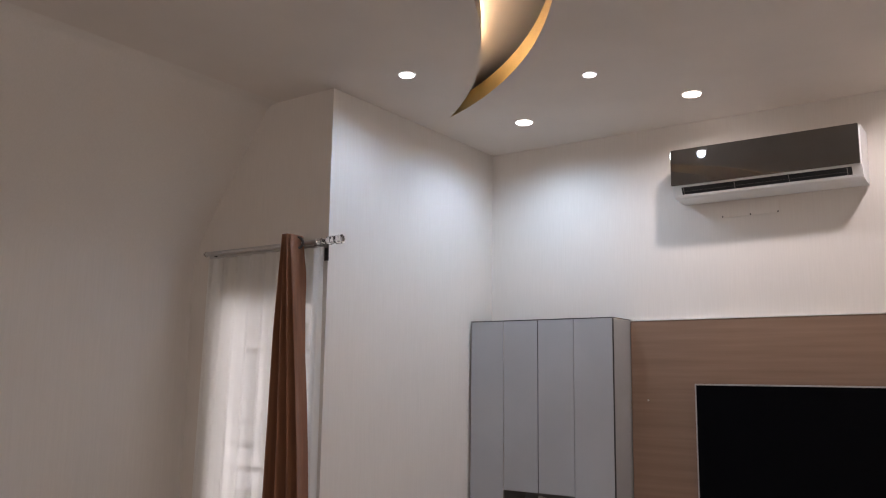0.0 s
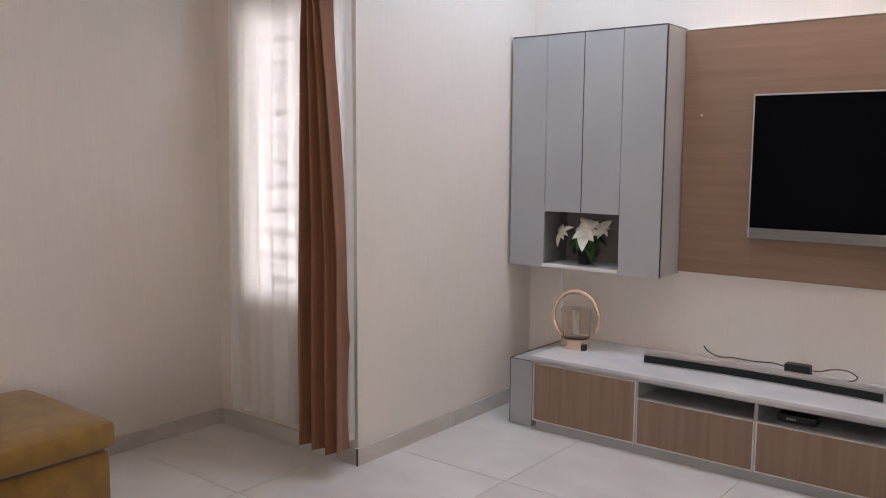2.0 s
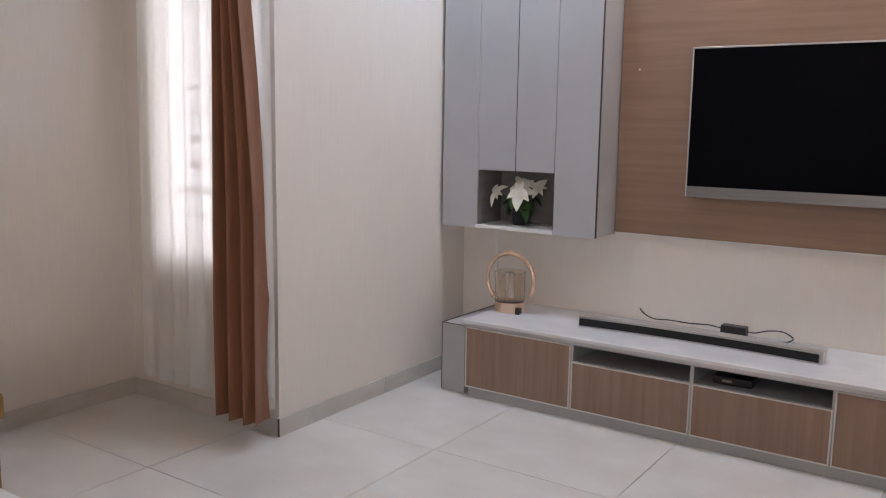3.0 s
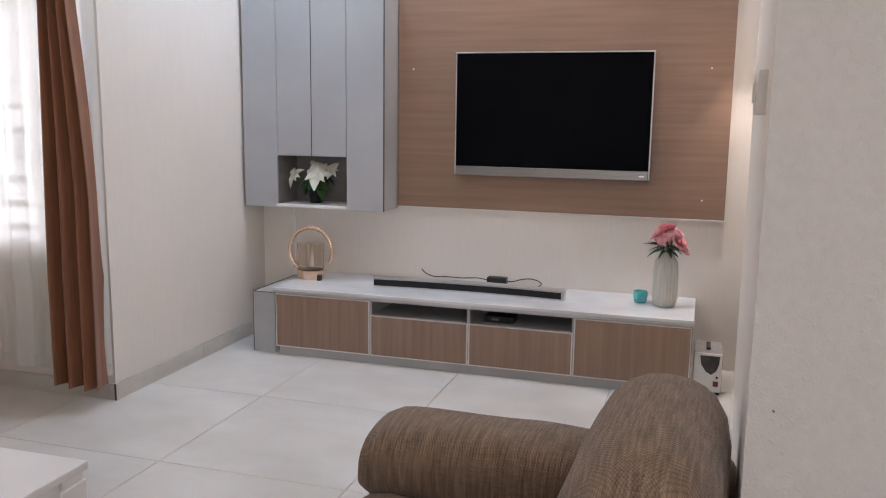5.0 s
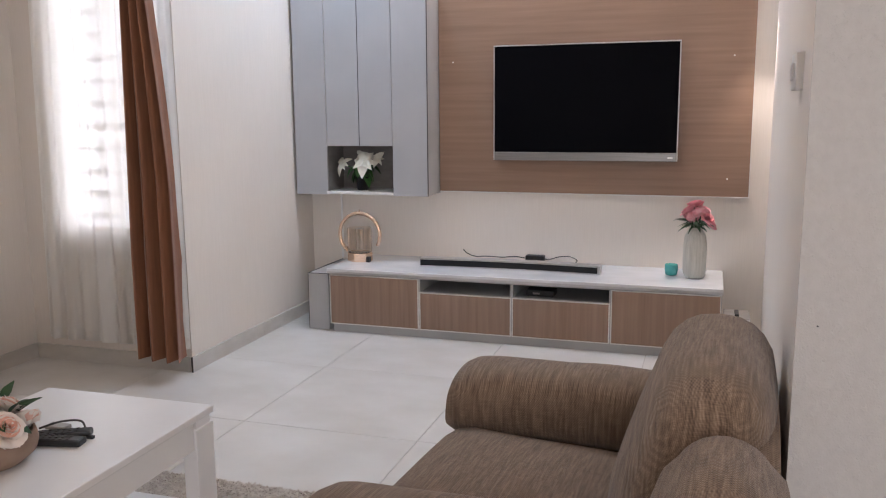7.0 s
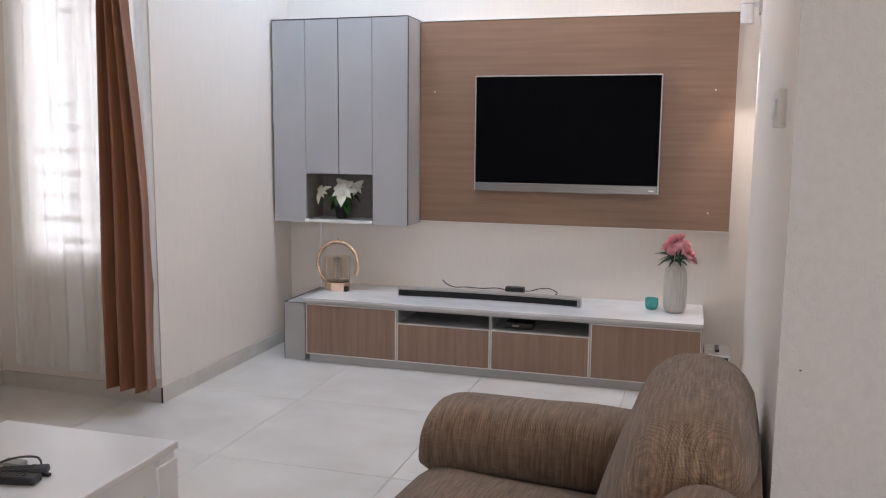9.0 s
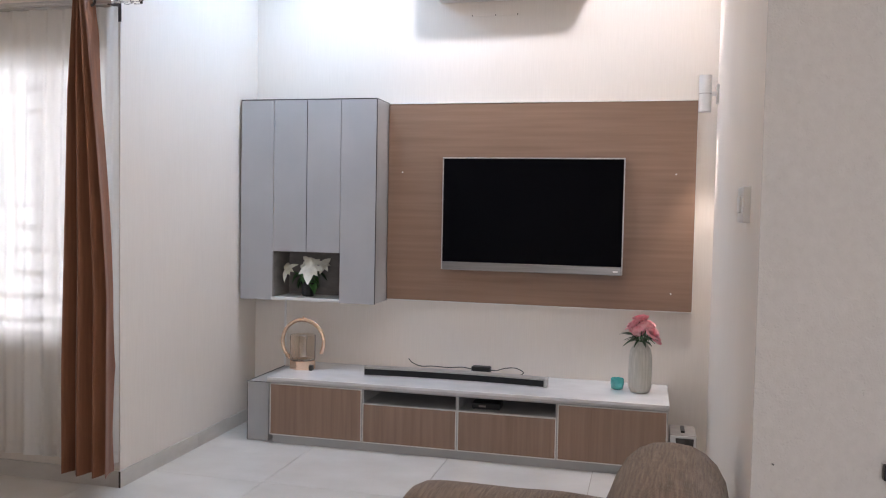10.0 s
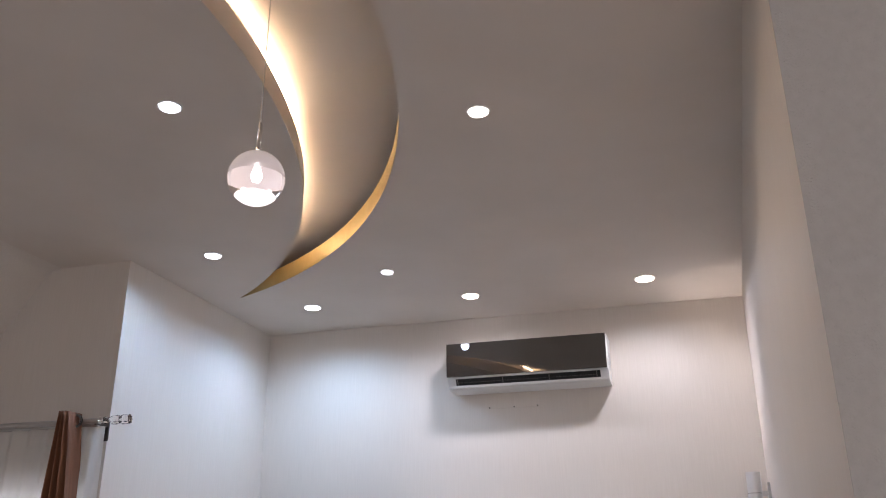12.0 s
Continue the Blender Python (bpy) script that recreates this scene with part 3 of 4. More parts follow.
ball = [(PR * math.sin(math.pi * i / 24) + 1e-4, -PR * math.cos(math.pi * i / 24)) for i in range(25)]
part("globe_base", turned(ball[:7], 36, (PX, PY, PZ)), BOWL_GLOW, pend, "glowing frosted lower bowl", smooth=True)
part("globe_middle", turned(ball[6:13], 36, (PX, PY, PZ), caps=False), THIN, pend, "clear glass band", smooth=True)
part("globe_top", turned(ball[12:], 36, (PX, PY, PZ), caps=False), FROST, pend, "frosted glass crown", smooth=True)
rng = random.Random(31)
for k in range(16):
    a, r = 2.4 * k, 0.033 * math.sqrt((k + 0.5) / 16)
    cr = bmesh.new()
    bmesh.ops.create_icosphere(cr, subdivisions=1, radius=rng.uniform(0.005, 0.008),
                               matrix=Matrix.Translation((PX + r * math.cos(a), PY + r * math.sin(a), PZ - 0.036 + rng.uniform(-0.001, 0.003))))
    part("crystal", cr, BOWL_GLOW, pend)
part("bulb", turned([(0.001, -0.012), (0.007, -0.009), (0.010, 0.0), (0.007, 0.010), (0.004, 0.02)], 18, (PX, PY, PZ + 0.004)), BULB, pend, smooth=True)


# ---- air conditioner ----
def air_conditioner():
    x0, x1 = -0.052, 0.848
    a = thing("air_conditioner", ((x0 + x1) / 2, 0, 2.63), "white split air conditioner with a glossy dark mirrored front", "air conditioner")
    profile = [(-0.004, 2.655), (-0.004, 2.91), (-0.175, 2.91), (-0.188, 2.90), (-0.190, 2.718), (-0.163, 2.668), (-0.14, 2.660), (-0.07, 2.655)]
    part("body", prism(profile, "x", x0 + 0.004, x1), PLASTIC, a, "white plastic casing")
    part("front_panel", box(x0, x1 - 0.006, -0.203, -0.191, 2.722, 2.912, 0.003), AC_GLASS, a, "smoked mirror front panel")
    def on_slot(u, out):
        """A point on the sloping underside: u runs down it, out stands proud of it."""
        return (-0.190 + 0.027 * u - 0.88 * out, 2.718 - 0.050 * u - 0.475 * out)
    def strip_at(u0, u1, o0, o1):
        return [on_slot(u0, o0), on_slot(u1, o0), on_slot(u1, o1), on_slot(u0, o1)]
    # No opening is cut: a black strip stands in for the slot's shade.
    part("outlet", prism(strip_at(0.12, 0.80, 0.0002, 0.0012), "x", x0 + 0.05, x1 - 0.045), BLACK, a, "flat black strip standing in for the shaded air outlet")
    for i in range(4):
        x = x0 + 0.06 + (x1 - x0 - 0.125) * i / 3
        part("louvre", prism(strip_at(0.14, 0.78, 0.0013, 0.004), "x", x - 0.001, x + 0.001), GREY_PLASTIC, a)
    part("flap", prism(strip_at(0.50, 0.56, 0.0013, 0.0045), "x", x0 + 0.065, x1 - 0.07), DARK_STEEL, a)
    part("lip", prism(strip_at(0.82, 1.0, 0.0002, 0.004), "x", x0 + 0.03, x1 - 0.03), PLASTIC, a)
    return a


air_conditioner()
plate = thing("wall_plate", (0.286, 0, 2.6), "flush white cover plate under the air conditioner", "cover plate")
part("cover", box(0.14, 0.433, -0.004, -0.001, 2.567, 2.64, 0.001), WALLPAPER, plate)
for hx in (0.148, 0.29, 0.425):
    part("screw", box(hx - 0.003, hx + 0.003, -0.0055, -0.0041, 2.569, 2.577), DARK_STEEL, plate, "small dark screw")


# ---- television wall ----
panel = thing("wall_panel", (0.558, 0, 0.82), "brown wood laminate panel with bright metal edge trims", "wall panel")
part("board", box(-0.362, 1.479, -0.034, -0.001, 0.828, 2.040), OAK_H, panel)
part("top_trim", box(-0.362, 1.481, -0.037, -0.001, 2.0402, 2.046, 0.001), TRIM, panel)
part("bottom_trim", box(-0.362, 1.481, -0.037, -0.001, 0.821, 0.8278, 0.001), TRIM, panel)
part("side_trim", box(1.4792, 1.482, -0.036, -0.001, 0.828, 2.040), TRIM, panel)
for sx, sz in ((-0.27, 1.62), (1.37, 1.62), (1.36, 0.93)):
    part("screw_cap", turned([(0.005, 0), (0.005, 0.002), (0.003, 0.003)], 10), TRIM, panel).matrix_world = pose(sx, -0.0345, sz, 90)

tv = thing("television", (0.5425, -0.03, 1.03), "flat black television with a silver bottom bar, switched off", "television")
part("back_shell", box(0.004, 1.081, -0.078, -0.05, 1.036, 1.706, 0.006), BLACK, tv)
part("mount", box(0.3, 0.8, -0.05, -0.034, 1.2, 1.55, 0.004), DARK_STEEL, tv)
bm = box(0, 1.085, -0.09, -0.076, 1.702, 1.71, 0.002)
box(0, 0.007, -0.09, -0.076, 1.03, 1.7019, 0.002, bm=bm)
box(1.078, 1.085, -0.09, -0.076, 1.03, 1.7019, 0.002, bm=bm)
part("bezel", bm, ALU, tv, "thin silver bezel")
part("screen", box(0.0072, 1.0778, -0.087, -0.079, 1.0785, 1.7018), SCREEN, tv, "glossy black screen")
part("sound_bar", box(0.0072, 1.0778, -0.094, -0.078, 1.028, 1.078, 0.004), DULL_ALU, tv, "brushed silver lower bar")
part("maker_badge", box(1.03, 1.058, -0.0952, -0.0942, 1.046, 1.054), PLASTIC, tv, "small pale badge")


def wall_cabinet():
    x0, x1, yf, z0, z1 = -1.2555, -0.368, -0.257, 0.815, 2.046
    c = thing("wall_cabinet", ((x0 + x1) / 2, 0, z0), "tall grey lacquered wall cabinet with an open dark niche", "cabinet")
    nx0, nx1, nz0, nz1 = -1.03, -0.597, 0.832, 1.113
    yb = yf + 0.019
    part("side_panel", box(x0, x0 + 0.018, yb, -0.001, z0, z1), GREY_SIDE, c)
    part("side_panel", box(x1 - 0.018, x1, yb, -0.001, z0, z1), GREY_SIDE, c)
    part("top_panel", box(x0 + 0.018, x1 - 0.018, yb, -0.001, z1 - 0.018, z1), GREY_SIDE, c)
    part("bottom_panel", box(x0 + 0.018, nx0 - 0.016, yb, -0.001, z0, z0 + 0.018), GREY_SIDE, c)
    part("bottom_panel", box(nx1 + 0.016, x1 - 0.018, yb, -0.001, z0, z0 + 0.018), GREY_SIDE, c)
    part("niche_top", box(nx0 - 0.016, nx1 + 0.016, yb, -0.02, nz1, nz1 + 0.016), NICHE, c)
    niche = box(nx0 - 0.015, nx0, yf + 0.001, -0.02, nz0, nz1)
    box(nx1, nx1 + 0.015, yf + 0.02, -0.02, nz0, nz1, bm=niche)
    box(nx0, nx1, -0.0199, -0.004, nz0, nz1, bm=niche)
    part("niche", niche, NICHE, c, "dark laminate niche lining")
    part("niche_shelf", box(nx0 - 0.016, nx1 + 0.001, yf - 0.001, -0.004, nz0 - 0.018, nz0, 0.001), WHITE, c, "white niche shelf")
    gapw = 0.0022
    seams = [x0, -1.034, -0.814, -0.595, x1]
    for i in range(4):
        a, b = seams[i] + gapw, seams[i + 1] - gapw
        lo = z0 - 0.004 if i in (0, 3) else nz1 + 0.004
        d = part("door", box(a, b, yf - 0.001 * (i % 2), yf + 0.017, lo, z1 - 0.002, 0.0012), GREY, c)
        part("edge_strip", box(b + 0.0001, b + 0.0012, yf + 0.002, yf + 0.017, lo, z1 - 0.002), (TRIM, BLACK, GREY_SIDE, BLACK)[i], d)
    part("top_edge", box(x0, x1, yf + 0.001, -0.002, z1 + 0.0002, z1 + 0.005), DARK_STEEL, c, "dark top edge line")
    return c


wall_cabinet()


def media_console():
    x0, x1, yf, zt = -0.915, 1.355, -0.535, 0.392
    c = thing("media_console", ((x0 + x1) / 2, -0.27, 0), "low grey media console with wood doors, drawers and open slots", "tv console")
    part("plinth", box(x0 + 0.02, x1 - 0.01, yf + 0.006, -0.03, 0, 0.046), GREY_SIDE, c)
    seams = [x0, -0.338, 0.22, 0.775, x1]
    body = box(x0, x0 + 0.016, yf + 0.02, -0.005, 0.047, 0.36)
    box(x1 - 0.016, x1, yf + 0.02, -0.005, 0.047, 0.36, bm=body)
    for s in seams[1:4]:
        box(s - 0.008, s + 0.008, yf + 0.004, -0.005, 0.073, 0.352, bm=body)
    box(x0 + 0.016, x1 - 0.016, yf + 0.02, -0.005, 0.047, 0.073, bm=body)
    box(x0 + 0.016, x1 - 0.016, yf + 0.004, -0.005, 0.352, 0.36, bm=body)
    box(x0 + 0.016, x1 - 0.016, -0.02, -0.006, 0.074, 0.351, bm=body)
    for a, b in ((seams[1], seams[2]), (seams[2], seams[3])):
        box(a + 0.008, b - 0.008, yf + 0.022, -0.021, 0.262, 0.276, bm=body)
    part("body", body, GREY_SIDE, c)
    for i in range(4):
        a, b = seams[i] + 0.003, seams[i + 1] - 0.003
        hi = 0.354 if i in (0, 3) else 0.276
        d = part("door" if i in (0, 3) else "drawer", box(a + 0.006, b - 0.006, yf, yf + 0.018, 0.054, hi - 0.006), OAK_V, c)
        fr = box(a, a + 0.0058, yf - 0.003, yf + 0.018, 0.048, hi)
        box(b - 0.0058, b, yf - 0.003, yf + 0.018, 0.048, hi, bm=fr)
        box(a + 0.0059, b - 0.0059, yf - 0.003, yf + 0.018, hi - 0.0058, hi, bm=fr)
        box(a + 0.0059, b - 0.0059, yf - 0.003, yf + 0.018, 0.048, 0.0538, bm=fr)
        part("edge_trim", fr, TRIM, d, "pale metal edge trim")
    return c


media_console()
top = thing("console_top", (0.22, -0.27, 0.361), "white marbled worktop slab on the media console", "worktop")
part("slab", box(-0.925, 1.36, -0.547, -0.003, 0.361, 0.392, 0.003), SLAB, top)
part("front_edge", box(-0.925, 1.36, -0.5485, -0.5472, 0.3615, 0.376), ALU, top, "brushed metal lower edge band")
endbox = thing("end_cabinet", (-0.99, -0.25, 0), "narrow grey end box with black edges beside the console", "cabinet")
part("body", box(-1.062, -0.928, -0.52, -0.004, 0.003, 0.352), GREY_SIDE, endbox)
bm = box(-1.0645, -1.0622, -0.522, -0.516, 0.003, 0.3519)
box(-1.0645, -1.0605, -0.522, -0.004, 0.3522, 0.355, bm=bm)
box(-1.0604, -0.928, -0.522, -0.5185, 0.3522, 0.355, bm=bm)
part("edging", bm, BLACK, endbox, "black edging")
strip = thing("cable_trunking", (-1.06, -0.004, 0.6), "thin white cable trunking running up the wall", "trunking")
part("channel", box(-1.066, -1.054, -0.009, -0.001, 0.36, 0.81, 0.001), PLASTIC, strip)


# ---- things on the console ----
def ring_lamp(cx, cy, z):
    a = thing("table_lamp", (cx, cy, z), "rose gold ring lamp with a smoked glass cup on a console", "lamp")
    hexa = [(cx + 0.082 * math.cos(math.pi / 3 * i + 0.35), cy + 0.066 * math.sin(math.pi / 3 * i + 0.35)) for i in range(6)]
    b = prism(hexa, "z", z, z + 0.054)
    bmesh.ops.bevel(b, geom=b.edges, offset=0.003, segments=2, affect="EDGES")
    part("base", b, GOLD, a, "rose gold faceted base")
    part("black_block", box(cx + 0.060, cx + 0.083, cy - 0.05, cy - 0.02, z, z + 0.034, 0.003), BLACK, a, "black lamp holder")
    wall = [(0.071, 0.0), (0.077, 0.004), (0.079, 0.155), (0.075, 0.155), (0.073, 0.008), (0.001, 0.006)]
    part("cup", turned([(0.001, 0.0)] + wall, 40, (cx, cy, z + 0.056)), SMOKED, a, "smoked ribbed glass cup", smooth=True)
    part("candle_tube", turned([(0.026, 0), (0.027, 0.13), (0.02, 0.135)], 20, (cx, cy, z + 0.075), 12, 0.08), CHROME, a, smooth=True)
    pts = []
    for i in range(49):
        t = radians(233 - 262 * i / 48)
        pts.append((cx + 0.001 + 0.136 * math.cos(t), cy, z + 0.168 + 0.136 * math.sin(t)))
    part("ring", tube(pts, 0.0115, 12), GOLD, a, "polished rose gold ring", smooth=True)
    # Added thicker bands imitate highlights; the ring itself only shows bead reflections there.
    for i in (24, 27, 30, 33, 36):
        part("band", tube([pts[i], pts[i + 1]], 0.0132, 14), GOLD, a)
    part("bead", turned([(0.0005, -0.016), (0.011, -0.011), (0.016, 0), (0.011, 0.011), (0.0005, 0.016)], 16, pts[2]), CLEAR, a, smooth=True)
    part("finial", turned([(0.003, 0), (0.006, 0.006), (0.003, 0.016)], 12, (cx + 0.001, cy, z + 0.311)), GOLD, a, smooth=True)
    return a


ring_lamp(-0.83, -0.25, 0.392)


def petal(length, width, curl, cup=0.3, n=5):
    """A pointed leaf or petal along +x, folded at its middle line and curling down; thin but solid."""
    bm = bmesh.new()
    rows = []
    for i in range(n + 1):
        t = i / n
        w = width * math.sin(math.pi * (0.06 + 0.94 * t) ** 0.8) * 0.5 * (1 if t < 1 else 0)
        w = max(w, 0.0012)
        x, z = length * t, curl * t * t
        rows.append([(x, -w, z + cup * w), (x, 0, z), (x, w, z + cup * w)])
    for off in (0.0, -0.0012):
        vs = [[bm.verts.new((p[0], p[1], p[2] + off)) for p in r] for r in rows]
        for a, b in zip(vs, vs[1:]):
            for k in (0, 1):
                bm.faces.new((a[k], a[k + 1], b[k + 1], b[k]))
    return bm


def merge(into, bm, m):
    bm.transform(m)
    me = bpy.data.meshes.new("tmp")
    bm.to_mesh(me)
    bm.free()
    into.from_mesh(me)
    bpy.data.meshes.remove(me)


def soft_part(name, bm, material, parent, label=""):
    return link_mesh(name, bm, material, parent, label, True)


def poinsettia(cx, cy, z):
    rng = random.Random(4)
    p = thing("potted_poinsettia", (cx, cy, z), "white poinsettia in a small black pot in the niche", "plant")
    part("pot", turned([(0.034, 0), (0.036, 0.003), (0.046, 0.075), (0.049, 0.078), (0.049, 0.086), (0.044, 0.086), (0.042, 0.07), (0.001, 0.068)], 26, (cx, cy, z)), BLACK, p, smooth=True)
    stems = bmesh.new()
    heads = [(-0.115, -0.05, 0.170, -1.1, 0.95), (0.045, -0.085, 0.185, 0.15, 1.28), (0.10, 0.0, 0.20, 0.9, 0.75), (-0.01, 0.01, 0.225, -0.2, 0.62)]
    for hx, hy, hz, _, _ in heads:
        tube(spline([(cx, cy, z + 0.06), (cx + hx * 0.4, cy + hy * 0.4, z + 0.13), (cx + hx, cy + hy, z + hz)], 5), 0.0032, 6, bm=stems)
    part("stem", stems, LEAF_PALE, p)
    for hx, hy, hz, lean, size in heads:
        fl = bmesh.new()
        for k in range(7):
            a = 2 * math.pi * k / 7 + rng.uniform(-0.25, 0.25)
            L = size * (rng.uniform(0.072, 0.092) if k % 2 else rng.uniform(0.05, 0.068))
            m = Matrix.Translation((cx + hx, cy + hy, z + hz)) @ pose(0, 0, 0, 52, 0, lean * 30) @ pose(0, 0, 0, 0, 0, math.degrees(a)) @ pose(0, 0, 0, 0, rng.uniform(-20, 12), 0)
            merge(fl, petal(L, L * 0.62, -0.022), m)
        soft_part("flower", fl, BRACT, p, "cream white star-shaped flower")
    for k in range(18):
        a = 2 * math.pi * k / 18 + rng.uniform(-0.2, 0.2)
        lf = bmesh.new()
        r = rng.uniform(0.02, 0.05)
        L = rng.uniform(0.075, 0.105)
        merge(lf, petal(L, L * 0.58, -0.03), Matrix.Translation((cx + r * math.cos(a), cy + r * math.sin(a) * 0.7, z + rng.uniform(0.1, 0.17))) @ pose(0, 0, 0, 0, 0, math.degrees(a)) @ pose(0, 0, 0, 0, rng.uniform(5, 45), 0))
        soft_part("leaf", lf, LEAF_PALE if k % 3 else LEAF, p)
    return p


poinsettia(-0.848, -0.135, 0.832)


def rose_head(center, r, rng, turn=None):
    """A rose: tight spiral of cupped petals."""
    bm = bmesh.new()
    for layer, (count, rad, tall, open_) in enumerate(((3, 0.16, 0.75, 4), (4, 0.34, 0.78, 14), (5, 0.55, 0.72, 30), (6, 0.78, 0.6, 52))):
        for k in range(count):
            a = 2 * math.pi * k / count + layer * 0.7 + rng.uniform(-0.15, 0.15)
            rows = []
            for i in range(5):
                t = i / 4
                row = []
                for j in range(5):
                    s = (j - 2) / 2
                    ang = s * (1.15 if layer else 1.4)
                    rr = r * (rad * (0.35 + 0.65 * t) + 0.10 * t * t * open_ / 30 - 0.06 * (1 - abs(s)) * (1 - t))
                    zz = r * (tall * t * (1 - 0.25 * s * s) - 0.25 * t * t * open_ / 52 + 0.02)
                    row.append((rr * math.cos(ang), rr * math.sin(ang), zz))
                rows.append(row)
            pb = bmesh.new()
            for off in (1.0, 0.965):
                vs = [[pb.verts.new((x * off, y * off, zz)) for x, y, zz in row] for row in rows]
                for q, w in zip(vs, vs[1:]):
                    for j in range(4):
                        pb.faces.new((q[j], q[j + 1], w[j + 1], w[j]))
            merge(bm, pb, Matrix.Translation(center) @ (turn or Matrix()) @ pose(0, 0, 0, 0, 0, math.degrees(a)))
    return bm


def rose_vase(cx, cy, z):
    rng = random.Random(9)
    v = thing("flower_vase", (cx, cy, z), "ribbed grey stoneware vase holding pink roses", "vase")
    prof = [(0.044, 0), (0.052, 0.004), (0.0625, 0.03), (0.0645, 0.10), (0.0635, 0.19), (0.058, 0.235), (0.043, 0.262), (0.036, 0.272), (0.036, 0.285), (0.032, 0.285), (0.031, 0.262), (0.03, 0.2), (0.001, 0.19)]
    part("body", turned(prof, 96, (cx, cy, z), 24, 0.035), STONEWARE, v, smooth=True)
    spots = [(-0.050, -0.03, 0.345), (0.0, -0.055, 0.355), (0.052, -0.03, 0.345), (-0.012, 0.01, 0.405), (0.032, 0.03, 0.375), (-0.040, 0.03, 0.365),
             (0.064, -0.02, 0.310), (-0.028, -0.035, 0.385), (0.028, -0.035, 0.375), (0.01, 0.05, 0.35), (0.004, -0.02, 0.412)]
    stems = bmesh.new()
    for sx, sy, sz in spots:
        tube([(cx + sx * 0.2, cy + sy * 0.2, z + 0.2), (cx + sx * 0.5, cy + sy * 0.5, z + 0.3), (cx + sx, cy + sy, z + sz)], 0.003, 5, bm=stems)
    part("stem", stems, LEAF, v)
    for sx, sy, sz in spots:
        tilt = pose(0, 0, 0, -sy * 700 + 14, sx * 700, rng.uniform(0, 360))
        soft_part("rose", rose_head((cx + sx, cy + sy, z + sz - 0.01), rng.uniform(0.046, 0.053), rng, tilt), ROSE, v)
    for k in range(30):
        a = 2 * math.pi * k / 30 + rng.uniform(-0.2, 0.2)
        L = rng.uniform(0.05, 0.10)
        lf = bmesh.new()
        merge(lf, petal(L, L * 0.24, -0.02), Matrix.Translation((cx + 0.03 * math.cos(a), cy + 0.03 * math.sin(a), z + rng.uniform(0.29, 0.33))) @ pose(0, 0, 0, 0, 0, math.degrees(a)) @ pose(0, 0, 0, 0, rng.uniform(-25, 20), 0))
        soft_part("leaf", lf, LEAF, v)
    return v


rose_vase(1.203, -0.25, 0.392)
cup = thing("candle_cup", (1.078, -0.21, 0.392), "small turquoise glazed candle cup with a pale label", "cup")
part("body", turned([(0.026, 0), (0.032, 0.004), (0.037, 0.03), (0.0365, 0.058), (0.033, 0.062), (0.03, 0.058), (0.03, 0.03), (0.001, 0.028)], 30, (1.078, -0.21, 0.392)), TURQ, cup, smooth=True)
part("label", box(1.068, 1.105, -0.2475, -0.2455, 0.41, 0.432), TURQ, cup, "raised label patch")


def soundbar():
    x0, x1, y0, sag = -0.40, 0.69, -0.335, 0.03
    s = thing("soundbar", (0.145, -0.3, 0.392), "long curved silver soundbar with a black cloth front", "soundbar")
    n = 24
    def curve(u):
        return y0 + sag * (1 - (2 * u - 1) ** 2)
    def bar(d0, d1, z0, z1, a=0.0, b=1.0):
        o = [(x0 + (x1 - x0) * (a + (b - a) * i / n), curve(a + (b - a) * i / n) + d0) for i in range(n + 1)]
        o += [(x0 + (x1 - x0) * (a + (b - a) * i / n), curve(a + (b - a) * i / n) + d1) for i in range(n, -1, -1)]
        return prism(o, "z", z0, z1)
    part("casing", bar(0.004, 0.075, 0.394, 0.4435), ALU, s, "brushed silver casing")
    part("grille", bar(0.0, 0.0038, 0.399, 0.434, 0.004, 0.985), MESH_BLACK, s, "black cloth grille")
    part("lower_lip", bar(-0.002, 0.0037, 0.393, 0.3985), ALU, s)
    part("end_cap", box(x1 - 0.012, x1 + 0.001, y0 - 0.002, y0 + 0.07, 0.394, 0.444, 0.002), ALU, s)
    return s


soundbar()
adapter = thing("power_adapter", (0.262, -0.07, 0.392), "black power adapter lying on the console top", "adapter")
part("brick", box(0.205, 0.32, -0.10, -0.045, 0.392, 0.446, 0.006), BLACK, adapter)
cable = thing("power_cable", (0.05, -0.08, 0.392), "thin black power cable lying loose behind the soundbar", "cable")
part("lead", tube(spline([(-0.21, -0.03, 0.455), (-0.18, -0.05, 0.436), (-0.12, -0.07, 0.422), (-0.05, -0.06, 0.424), (0.04, -0.05, 0.420), (0.10, -0.07, 0.428), (0.15, -0.075, 0.432), (0.206, -0.072, 0.424)], 8), 0.0032, 6), BLACK, cable)
part("loop", tube(spline([(0.319, -0.072, 0.424), (0.36, -0.085, 0.428), (0.41, -0.06, 0.440), (0.47, -0.05, 0.442), (0.52, -0.075, 0.425), (0.50, -0.11, 0.412), (0.42, -0.10, 0.404), (0.36, -0.08, 0.396)], 8), 0.003, 6), BLACK, cable)
stb = thing("set_top_box", (0.37, -0.42, 0.276), "small black set-top box in the open slot", "receiver")
part("case", box(0.29, 0.45, -0.47, -0.36, 0.279, 0.312, 0.004), BLACK, stb)
part("display", box(0.33, 0.37, -0.4712, -0.4702, 0.29, 0.30), GREY_PLASTIC, stb)
for fx in (0.3, 0.44):
    part("foot", box(fx - 0.006, fx + 0.006, -0.46, -0.45, 0.276, 0.279), BLACK, stb)
reg = thing("voltage_regulator", (1.435, -0.33, 0), "voltage regulator with pale front and dark meter on the floor", "regulator")
